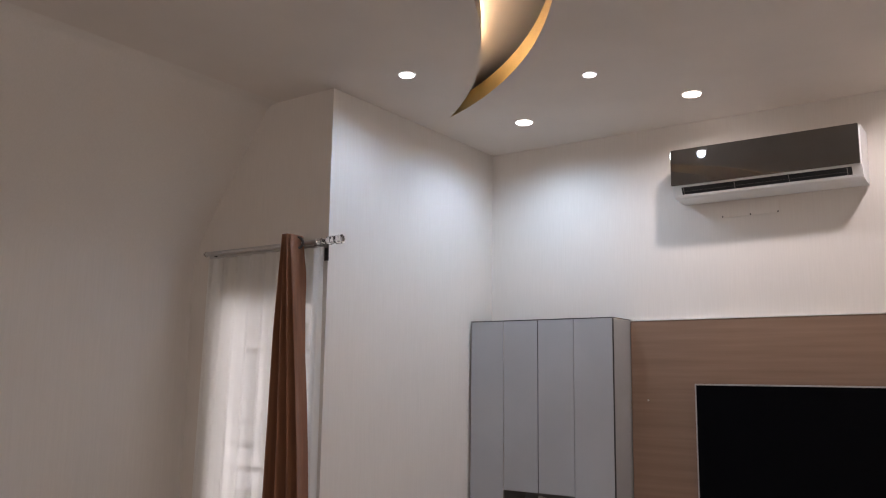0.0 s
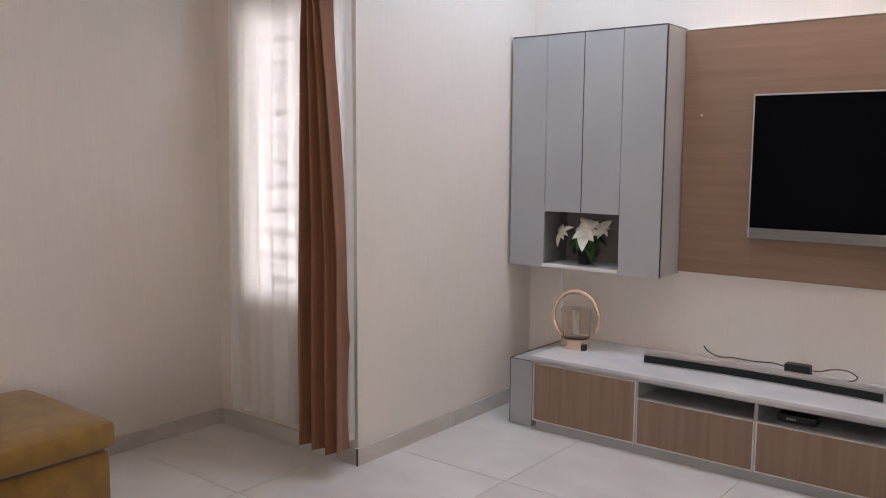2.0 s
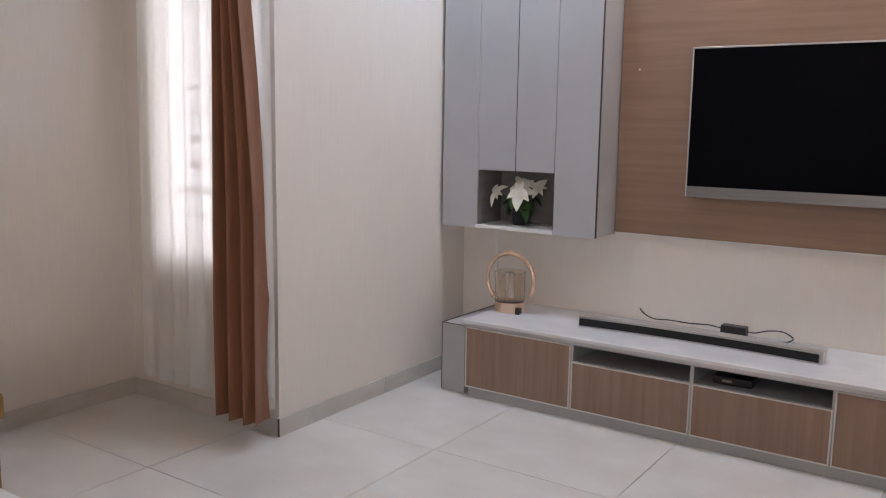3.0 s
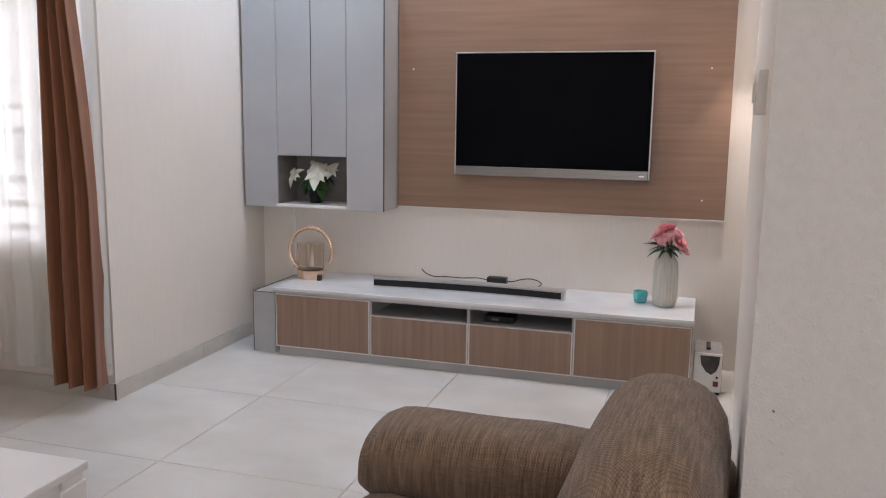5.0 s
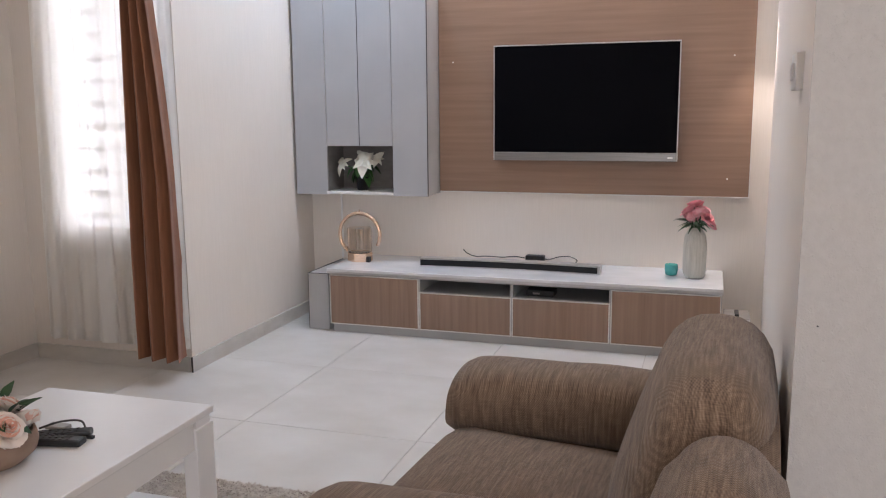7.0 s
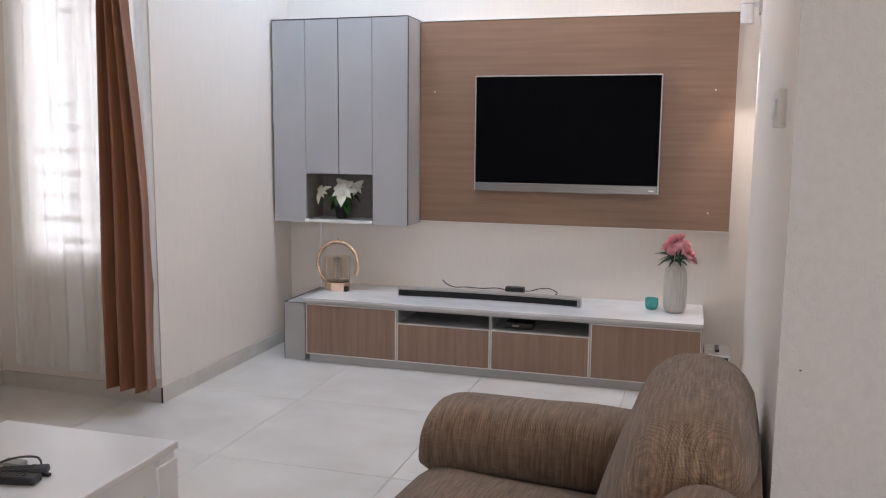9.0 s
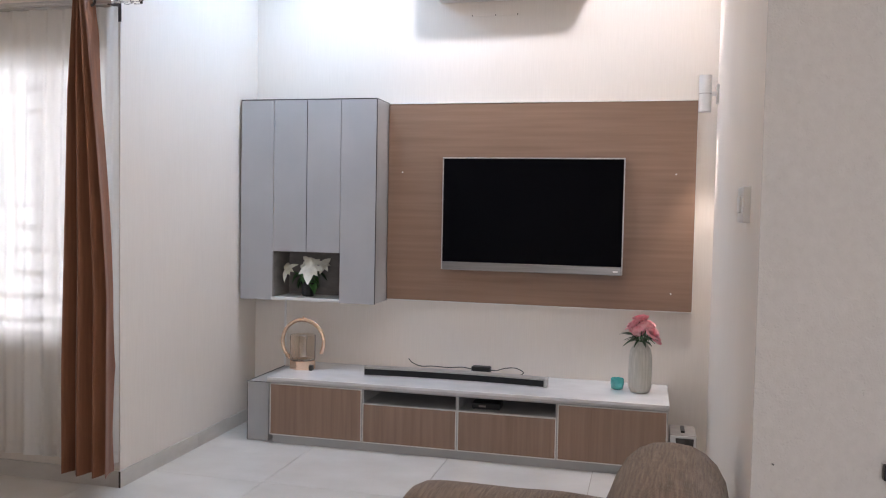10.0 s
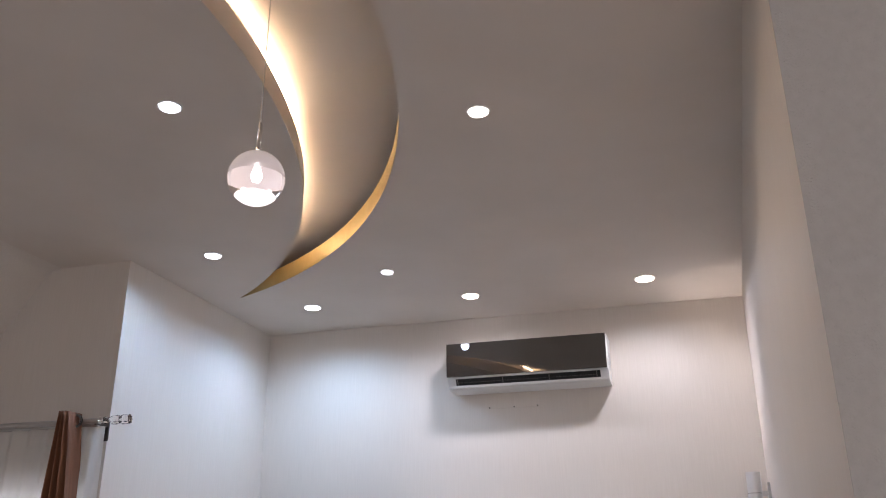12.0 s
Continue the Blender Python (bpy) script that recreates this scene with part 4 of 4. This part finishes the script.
part("case", box(1.368, 1.506, -0.45, -0.22, 0.012, 0.215, 0.006), GREY_PLASTIC, reg, "grey-brown metal case")
part("front_panel", box(1.370, 1.504, -0.4545, -0.4505, 0.014, 0.213, 0.002), PLASTIC, reg, "pale front panel")
dial = [(1.398, 0.200), (1.492, 0.200), (1.490, 0.160), (1.478, 0.125), (1.455, 0.104), (1.428, 0.118), (1.404, 0.155)]
part("meter", prism(dial, "y", -0.457, -0.4548), DARK_STEEL, reg, "dark shield-shaped meter window")
part("knob", turned([(0.006, 0), (0.006, 0.006), (0.004, 0.008)], 12), BLACK, reg).matrix_world = pose(1.482, -0.4548, 0.092, 90)
part("rocker_switch", box(1.465, 1.490, -0.459, -0.4548, 0.045, 0.072, 0.002), RED_PLASTIC, reg, "dark red rocker switch")
part("handle", box(1.426, 1.448, -0.40, -0.28, 0.2152, 0.228, 0.004), BLACK, reg)
for fx in (1.385, 1.49):
    for fy in (-0.43, -0.24):
        part("foot", box(fx - 0.01, fx + 0.01, fy - 0.01, fy + 0.01, 0, 0.012), BLACK, reg)


# ---- right wall: sconce and switch ----
def on_right_wall(y):
    return XR + (XR - XE) / (-YE) * y


sy = -0.22
sx = on_right_wall(sy)
sc = thing("wall_sconce", (sx, sy, 2.05), "white tube wall sconce shining up and down", "sconce")
part("back_plate", box(sx - 0.014, sx, sy - 0.035, sy + 0.035, 1.998, 2.100, 0.003), ALU, sc, "grey metal back plate")
part("arm", box(sx - 0.05, sx - 0.0141, sy - 0.012, sy + 0.012, 2.04, 2.062), ALU, sc)
part("tube", turned([(0.030, 0.0), (0.034, 0.0), (0.034, 0.198), (0.030, 0.198), (0.029, 0.193), (0.029, 0.005)], 32, (sx - 0.072, sy, 1.953)), PLASTIC, sc, smooth=True)
part("seam", turned([(0.0345, 0), (0.0345, 0.003)], 32, (sx - 0.072, sy, 2.05)), GREY_PLASTIC, sc)
for z in (1.957, 2.144):
    part("lens", turned([(0.001, 0), (0.028, 0), (0.028, 0.003), (0.001, 0.003)], 24, (sx - 0.072, sy, z)), SCONCE_LIGHT, sc)
for z, tgt, watts, spread_angle in ((1.949, 0.0, 26, 58), (2.155, 4.0, 15, 56)):
    ob = new("sconce_beam", bpy.data.lights.new("sconce_beam", "SPOT"))
    ob.data.energy, ob.data.color, ob.data.spot_size, ob.data.spot_blend, ob.data.shadow_soft_size = watts, (1.0, 0.89, 0.77), radians(spread_angle), 0.6, 0.022
    ob.matrix_world = look((sx - 0.072, sy, z), (sx + 0.02, sy + 0.01, tgt))
wy0, wy1 = -2.96, -2.84
sw = thing("light_switch", (on_right_wall(-2.84), -2.84, 1.46), "white square light switch on the wall", "switch")
part("plate", box(on_right_wall(wy0) - 0.016, on_right_wall(wy0) + 0.004, wy0, wy1, 1.372, 1.458, 0.003), PLASTIC, sw)
part("rocker", box(on_right_wall(wy0) - 0.021, on_right_wall(wy0) - 0.016, wy0 + 0.03, wy1 - 0.03, 1.395, 1.435, 0.002), WHITE, sw)


socket = thing("wall_socket", (1.731, YE - 0.003, 0.9), "white wall socket with a dark plug at its edge", "socket")
part("plate", box(1.694, 1.776, YE - 0.015, YE - 0.004, 0.865, 0.948, 0.003), PLASTIC, socket)
part("plug", box(1.686, 1.6938, YE - 0.02, YE - 0.004, 0.882, 0.912, 0.002), BLACK, socket)
nail = thing("wall_nail", (1.486, YE - 0.003, 0.892), "small dark nail in the rough wall", "nail")
part("shank", tube([(1.486, YE - 0.001, 0.892), (1.486, YE - 0.012, 0.894)], 0.002, 6), DARK_STEEL, nail)


# ---- curtains ----
def pleated(x0, x1, z0, z1, y, amp, waves, nx, nz, seed, thick, pinch=None, hem=0.012):
    """Hanging cloth in uneven folds that open towards the hem."""
    rng = random.Random(seed)
    ph = [rng.uniform(0, 6.28) for _ in range(4)]
    bm = bmesh.new()
    sheets = []
    for side_off in ((0.0, thick) if thick else (0.0,)):
        rows = []
        for j in range(nz + 1):
            t = j / nz
            z = z1 + (z0 - z1) * t
            row = []
            for i in range(nx + 1):
                u = i / nx
                w = 2 * math.pi * waves * (u + 0.03 * math.sin(5 * u + ph[0]) + 0.012 * math.sin(3 * t + ph[1]))
                if thick:
                    d = amp * (1.5 - 2.6 * abs(math.cos(0.5 * w)) ** 0.5 + 0.12 * math.sin(2.1 * w + ph[2] + t))
                else:
                    d = amp * (0.55 + 0.45 * t) * (math.sin(w) + 0.3 * math.sin(2.1 * w + ph[2]) + 0.25 * math.sin(0.5 * w + ph[3] + t))
                a, b = (x0, x1) if pinch is None else pinch(t, x0, x1)
                row.append(bm.verts.new((a + (b - a) * u, y + d + side_off, z + (hem * math.sin(3 * w * 0.3) if j == nz else 0))))
            rows.append(row)
        for q, s in zip(rows, rows[1:]):
            for i in range(nx):
                bm.faces.new((q[i], q[i + 1], s[i + 1], s[i]))
        sheets.append(rows)
    if thick:
        a, b = sheets
        for j in range(nz):
            for i in (0, nx):
                bm.faces.new((a[j][i], a[j + 1][i], b[j + 1][i], b[j][i]))
        for j in (0, nz):
            for i in range(nx):
                bm.faces.new((a[j][i], a[j][i + 1], b[j][i + 1], b[j][i]))
    return bm


RY, RZ = YW - 0.095, 2.335
rod = thing("curtain_rod", (-1.6, RY, RZ), "double metal curtain rod with clear acrylic finials", "curtain rod")
part("front_rod", tube([(-2.02, RY, RZ), (-1.235, RY, RZ)], 0.012, 14), ALU, rod, smooth=True)
part("rear_rod", tube([(-2.03, RY + 0.034, RZ - 0.012), (-1.26, RY + 0.034, RZ - 0.012)], 0.009, 12), ALU, rod, smooth=True)
for bx in (-1.975, -1.262):
    br = box(bx - 0.006, bx + 0.006, RY + 0.012, YW - 0.004, RZ - 0.014, RZ + 0.004, 0.001)
    box(bx - 0.012, bx + 0.012, YW - 0.006, YW, RZ - 0.075, RZ + 0.03, 0.001, bm=br)
    part("bracket", br, DARK_STEEL, rod)
for ex, sgn in ((-1.235, 1), (-2.02, -1)):
    prof = [(0.013, 0), (0.016, 0.006), (0.010, 0.014), (0.009, 0.02)]
    f = part("collar", turned(prof, 16), CHROME, rod, smooth=True)
    f.matrix_world = pose(ex, RY, RZ, 0, 90 * sgn)
    if sgn > 0:
        g = part("finial", turned([(0.008, 0), (0.017, 0.012), (0.010, 0.03), (0.011, 0.042), (0.019, 0.05), (0.021, 0.07), (0.015, 0.095), (0.0215, 0.102), (0.0215, 0.135), (0.012, 0.14)], 8), CLEAR, rod, "clear faceted acrylic finial")
        g.matrix_world = pose(ex + 0.018, RY, RZ, 0, 90)


def narrow(t, x0, x1):
    s = min(1.0, t * 1.6)
    return x0 + 0.045 * max(0.0, 1 - 1.3 * t) + 0.02 * max(0.0, 1 - 5 * t), x1 - 0.125 * (1 - s) ** 1.2


drape = thing("curtain", (-1.36, RY, 0.09), "rust brown eyelet curtain drawn to the window's side", "curtain")
part("cloth", pleated(-1.436, -1.203, 0.105, 2.37, RY - 0.045, 0.046, 2.85, 140, 40, 3, 0.004, narrow, 0.004), TERRACOTTA, drape, smooth=True)
for exx in (-1.335,):
    tor = bmesh.new()
    ringp = [(0.026 * math.cos(2 * math.pi * i / 24), 0.0, 0.026 * math.sin(2 * math.pi * i / 24)) for i in range(25)]
    tube(ringp, 0.006, 8, bm=tor)
    e = part("eyelet", tor, DARK_STEEL, drape, "metal eyelet", smooth=True)
    e.matrix_world = pose(exx, RY - 0.03, RZ, 0, 0, 35)
voile = thing("sheer_curtain", (-1.62, RY + 0.055, 0.09), "white sheer voile curtain glowing with daylight", "curtain")


def spread(t, x0, x1):
    return x0 - 0.055 * t, x1


bm = pleated(-2.045, -1.225, 0.14, 2.315, RY + 0.030, 0.013, 9, 170, 24, 8, 0.0, spread, 0.002)
part("cloth", bm, SHEER, voile, smooth=True)
part("hem", pleated(-2.098, -1.225, 0.14, 0.20, RY + 0.028, 0.013, 9, 170, 2, 8, 0.0, None, 0.002), SHEER, voile, "doubled bottom hem", smooth=True)



# ---- loose furniture ----
def pouf(x0, x1, y0, y1):
    p = thing("ottoman", ((x0 + x1) / 2, (y0 + y1) / 2, 0), "mustard velvet storage ottoman with a padded lid", "ottoman")
    part("base", soft_box(x0 + 0.018, x1 - 0.018, y0 + 0.018, y1 - 0.018, 0.02, 0.315, 0.02, 0.004, 5, 2, 0.002), MUSTARD, p, smooth=True)
    part("lid", soft_box(x0, x1, y0, y1, 0.318, 0.43, 0.028, 0.016, 8, 5, 0.003), MUSTARD, p, smooth=True)
    for fx in (x0 + 0.06, x1 - 0.06):
        for fy in (y0 + 0.06, y1 - 0.06):
            part("foot", box(fx - 0.02, fx + 0.02, fy - 0.02, fy + 0.02, 0, 0.03), BLACK, p)
    return p


pouf(-2.2, -1.49, -3.25, -2.52)


def coffee_table():
    t = thing("coffee_table", (0, 0, 0), "white laminate coffee table with square legs and a shelf", "table")
    W, L, H = 0.617, 1.15, 0.44
    part("tabletop", box(-W, 0, -L, 0, H - 0.022, H, 0.003), WHITE, t)
    for a in (0, 1):
        for b in (0, 1):
            x0, x1 = (-0.045, 0.004) if a == 0 else (-W - 0.004, -W + 0.045)
            y0, y1 = (-0.105, -0.012) if b == 0 else (-L + 0.012, -L + 0.105)
            lg = box(x0, x1, y0, y1, 0, H - 0.045, 0.003)
            box(x0 + 0.006 if a else x0, x1 if a else x1 - 0.006, y0 + 0.01, y1 - 0.01, H - 0.045, H - 0.0225, bm=lg)
            part("leg", lg, WHITE, t)
    ap = box(-0.02, -0.004, -L + 0.106, -0.106, H - 0.105, H - 0.0225)
    box(-W + 0.004, -W + 0.02, -L + 0.106, -0.106, H - 0.105, H - 0.0225, bm=ap)
    box(-W + 0.046, -0.046, -0.035, -0.019, H - 0.105, H - 0.0225, bm=ap)
    box(-W + 0.046, -0.046, -L + 0.019, -L + 0.035, H - 0.105, H - 0.0225, bm=ap)
    part("apron", ap, WHITE, t)
    part("shelf", box(-W + 0.046, -0.046, -L + 0.04, -0.04, 0.12, 0.138, 0.002), WHITE, t)
    t.matrix_basis = pose(-0.160, -2.946, 0.006, 0, 0, 0.8)
    return t


coffee_table()
TT = 0.446


def bowl_of_roses(cx, cy):
    rng = random.Random(21)
    b = thing("flower_bowl", (cx, cy, TT), "round brown bowl of blush roses on the coffee table", "flower bowl")
    part("bowl", turned([(0.07, 0), (0.085, 0.004), (0.115, 0.03), (0.122, 0.055), (0.116, 0.08), (0.110, 0.08), (0.112, 0.055), (0.10, 0.04), (0.001, 0.036)], 44, (cx, cy, TT)), BOWL, b, smooth=True)
    for ax, ay, az, r in ((0.045, -0.085, 0.088, 0.058), (0.085, -0.025, 0.100, 0.056), (0.075, 0.055, 0.085, 0.054), (0.02, 0.05, 0.12, 0.058), (-0.06, -0.06, 0.095, 0.060), (-0.05, 0.07, 0.09, 0.056), (0.0, -0.02, 0.125, 0.058)):
        tilt = pose(0, 0, 0, -ay * 550, ax * 550, rng.uniform(0, 360))
        soft_part("rose", rose_head((cx + ax, cy + ay, TT + az), r, rng, tilt), BLUSH, b)
        soft_part("rose_heart", rose_head((cx + ax * 1.1, cy + ay * 1.1, TT + az + 0.016), r * 0.62, rng, tilt), PEACH, b)
    for k in range(18):
        a = 2 * math.pi * k / 18 + rng.uniform(-0.25, 0.25)
        L = rng.uniform(0.05, 0.075)
        lf = bmesh.new()
        merge(lf, petal(L, L * 0.6, -0.015), Matrix.Translation((cx + 0.07 * math.cos(a), cy + 0.07 * math.sin(a), TT + rng.uniform(0.09, 0.15))) @ pose(0, 0, 0, 0, 0, math.degrees(a)) @ pose(0, 0, 0, 0, rng.uniform(-60, 0), 0))
        soft_part("leaf", lf, LEAF, b)
    return b


bowl_of_roses(-0.472, -3.492)


def remote(x, y, turn, length, name="remote_control"):
    r = thing(name, (0, 0, 0), "black remote control lying on the coffee table", "remote control", "remote controls")
    part("case", box(-length / 2, length / 2, -0.022, 0.022, 0.0, 0.02, 0.006), BLACK, r)
    for i in range(6):
        for j in (-1, 0, 1):
            part("button", box(-length * 0.36 + i * length * 0.12 - 0.004, -length * 0.36 + i * length * 0.12 + 0.004, j * 0.012 - 0.0035, j * 0.012 + 0.0035, 0.0202, 0.0215), DARK_STEEL, r)
    r.matrix_basis = pose(x, y, TT, 0, 0, turn)
    return r


remote(-0.412, -3.295, 28, 0.15)
remote(-0.395, -3.338, 12, 0.15)
usb = thing("charging_cable", (-0.42, -3.27, TT), "thin dark charging cable lying on the coffee table", "cable")
part("lead", tube(spline([(-0.47, -3.32, TT + 0.03), (-0.44, -3.27, TT + 0.035), (-0.40, -3.24, TT + 0.03), (-0.375, -3.25, TT + 0.012), (-0.345, -3.275, TT + 0.006)], 8), 0.003, 6), DARK_STEEL, usb)
part("plug", box(-0.35, -0.325, -3.285, -3.272, TT, TT + 0.009, 0.002), BLACK, usb)
phone = thing("card_reader", (-0.475, -3.24, TT), "small pale plastic gadget on the coffee table", "gadget")
part("case", box(-0.51, -0.445, -3.26, -3.225, TT, TT + 0.012, 0.003), GREY_PLASTIC, phone)


def armchair():
    c = thing("armchair", (1.0, -3.1, 0), "brown tweed armchair with fat rolled arms and back", "armchair")
    # arms: rolls along x, with a rounded front end
    for name, yc in (("arm", -2.605), ("arm", -3.60)):
        bm = bmesh.new()
        n, seg = 22, 28
        rings = []
        for i in range(n + 1):
            t = i / n
            x = 0.535 + 0.72 * t
            e = min(1.0, t / 0.10)
            k = 0.84 + 0.16 * math.sqrt(max(0.0, 1 - (1 - e) ** 2))
            ring = []
            for s in range(seg):
                a = 2 * math.pi * s / seg
                ca, sa = math.cos(a), math.sin(a)
                yy = 0.148 * k * math.copysign(abs(ca) ** 0.8, ca)
                zz = (0.104 if sa > 0 else 0.128) * k * math.copysign(abs(sa) ** (0.85 if sa > 0 else 0.7), sa)
                w = 0.004 * noise.noise(Vector((x * 6, a * 1.5, yc)))
                lean = 0.035 * (0.5 - 0.5 * sa) * max(0.0, 1 - t / 0.25)
                ring.append(bm.verts.new((x - lean, yc + yy * (1 + w * 5), 0.443 + 0.010 * math.sin(3 * t) + zz + w)))
            rings.append(ring)
        for q, w in zip(rings, rings[1:]):
            for s in range(seg):
                bm.faces.new((q[s], q[(s + 1) % seg], w[(s + 1) % seg], w[s]))
        bm.faces.new(rings[0][::-1])
        bm.faces.new(rings[-1])
        part(name, bm, TWEED, c, "rolled padded arm", smooth=True)
        part("arm_panel", soft_box(0.56, 1.30, yc - 0.105, yc + 0.105, 0.05, 0.42, 0.03, 0.01, 5, 3, 0.002), TWEED, c, smooth=True)
    part("base", soft_box(0.57, 1.36, -3.55, -2.71, 0.06, 0.27, 0.03, 0.008, 5, 4, 0.002), TWEED, c, smooth=True)
    cushion = soft_box(0.545, 1.20, -3.535, -2.735, 0.25, 0.395, 0.055, 0.03, 8, 6, 0.005)
    for v in cushion.verts:
        v.co.z -= 0.045 * max(0.0, v.co.x - 0.62)
    part("seat_cushion", cushion, TWEED, c, smooth=True)
    # back: an arched slab with a rolled pillow over its top
    arch = []
    for i in range(25):
        a = math.pi * i / 24
        arch.append((-3.13 - 0.58 * math.cos(a) * (0.93 + 0.07 * math.sin(a)), 0.44 + 0.25 * math.sin(a) ** 0.75))
    outline = [(-3.71, 0.16)] + arch + [(-2.55, 0.16)]
    b = prism(outline, "x", 1.30, 1.455)
    bmesh.ops.bevel(b, geom=[e for e in b.edges], offset=0.035, segments=3, affect="EDGES", clamp_overlap=True)
    part("back", b, TWEED, c, smooth=True)
    bm = bmesh.new()
    n, seg = 30, 24
    rings = []
    for i in range(n + 1):
        u = -1 + 2 * i / n
        k = math.sqrt(max(0.02, 1 - abs(u) ** 5))
        zc = 0.625 - 0.05 * abs(u) ** 2.4
        ring = []
        for s in range(seg):
            a = 2 * math.pi * s / seg
            ca, sa = math.cos(a), math.sin(a)
            ring.append(bm.verts.new((1.312 - 0.145 * max(0.0, 0.35 - sa) ** 1.3 * 0.62 + 0.150 * k * math.copysign(abs(ca) ** 0.82, ca), -3.02 + 0.43 * u, zc + 0.19 * k * math.copysign(abs(sa) ** 0.85, sa))))
        rings.append(ring)
    for q, w in zip(rings, rings[1:]):
        for s in range(seg):
            bm.faces.new((q[s], q[(s + 1) % seg], w[(s + 1) % seg], w[s]))
    bm.faces.new(rings[0][::-1])
    bm.faces.new(rings[-1])
    part("headrest", bm, TWEED, c, "rounded headrest pillow", smooth=True)
    for y0, y1 in ((-3.80, -3.37), (-2.70, -2.48)):
        part("wing", soft_box(1.235, 1.468, y0, y1, 0.18, 0.715 if y0 < -3 else 0.58, 0.12, 0.02, 8, 12, 0.004), TWEED, c, "rounded side wing", smooth=True)
    for fx in (0.66, 1.30):
        for fy in (-3.66, -2.62):
            part("foot", box(fx - 0.03, fx + 0.03, fy - 0.03, fy + 0.03, 0, 0.07), BLACK, c)
    c.matrix_basis = Matrix.Translation((0.9, -2.6, 0)) @ pose(0, 0, 0, 0, 0, -3) @ Matrix.Translation((-0.895, 2.6, 0)) @ c.matrix_basis
    return c


armchair()


def rug(x0, x1, y0, y1):
    r = thing("rug", ((x0 + x1) / 2, (y0 + y1) / 2, 0), "beige mottled shaggy rug under the coffee table", "rug")
    rng = random.Random(11)
    n = 60
    out = []
    for i in range(n):
        out.append((x0 + (x1 - x0) * i / n, y1 + rng.uniform(-0.012, 0.012)))
    for i in range(n):
        out.append((x1 + rng.uniform(-0.012, 0.012), y1 + (y0 - y1) * i / n))
    for i in range(n):
        out.append((x1 + (x0 - x1) * i / n, y0 + rng.uniform(-0.012, 0.012)))
    for i in range(n):
        out.append((x0 + rng.uniform(-0.012, 0.012), y0 + (y1 - y0) * i / n))
    part("backing", prism(out, "z", 0.0, 0.012), RUGBASE, r)
    verts, faces = [], []
    count = 30000
    for _ in range(count):
        x, y = rng.uniform(x0, x1), y1 - (y1 - y0) * rng.random() ** 1.8
        h, w = rng.uniform(0.003, 0.009), rng.uniform(0.006, 0.012)
        a, lean = rng.uniform(0, 6.28), rng.uniform(0.004, 0.022)
        la = rng.uniform(0, 6.28)
        b = len(verts)
        for k in range(3):
            verts.append((x + w * math.cos(a + 2.1 * k), y + w * math.sin(a + 2.1 * k), 0.010))
        verts.append((x + lean * math.cos(la), y + lean * math.sin(la), 0.010 + h))
        faces += [(b, b + 1, b + 3), (b + 1, b + 2, b + 3), (b + 2, b, b + 3)]
    me = bpy.data.meshes.new("pile")
    me.from_pydata(verts, [], faces)
    me.materials.append(RUGPILE)
    ob = new("pile", me)
    ob.parent = r
    ob.matrix_parent_inverse = r.matrix_basis.inverted()
    tagged(ob, "tufted beige pile", kind="stuff")
    return r


rug(-1.25, 0.62, -4.3, -2.6)

# ---- floor ----
floor = tagged(link_mesh("floor", box(XL - 0.2, XO + 0.2, YB - 0.2, 0.2, -0.12, -0.004), GROUT), "polished cream tile floor with thin grout lines", "floor", kind="structure")
FT, FJ = 0.8, 0.0035
fx0, fy0 = -0.628, -1.208
shared = {}
for i in range(-3, 8):
    for j in range(-9, 3):
        a, b = max(XL - 0.05, fx0 + i * FT), min(XO, fx0 + (i + 1) * FT)
        c, d = max(YB, fy0 + j * 0.815), min(0.05, fy0 + (j + 1) * 0.815)
        if b - a < 0.03 or d - c < 0.03:
            continue
        key = (round(b - a, 3), round(d - c, 3))
        if key not in shared:
            tb = box(0, b - a - FJ, 0, d - c - FJ, -0.004, 0.0)
            t = link_mesh("tile", tb, TILE, floor)
            shared[key] = t.data
        else:
            t = new("tile", shared[key])
            t.parent = floor
        t.location = (a + FJ / 2, c + FJ / 2, 0)
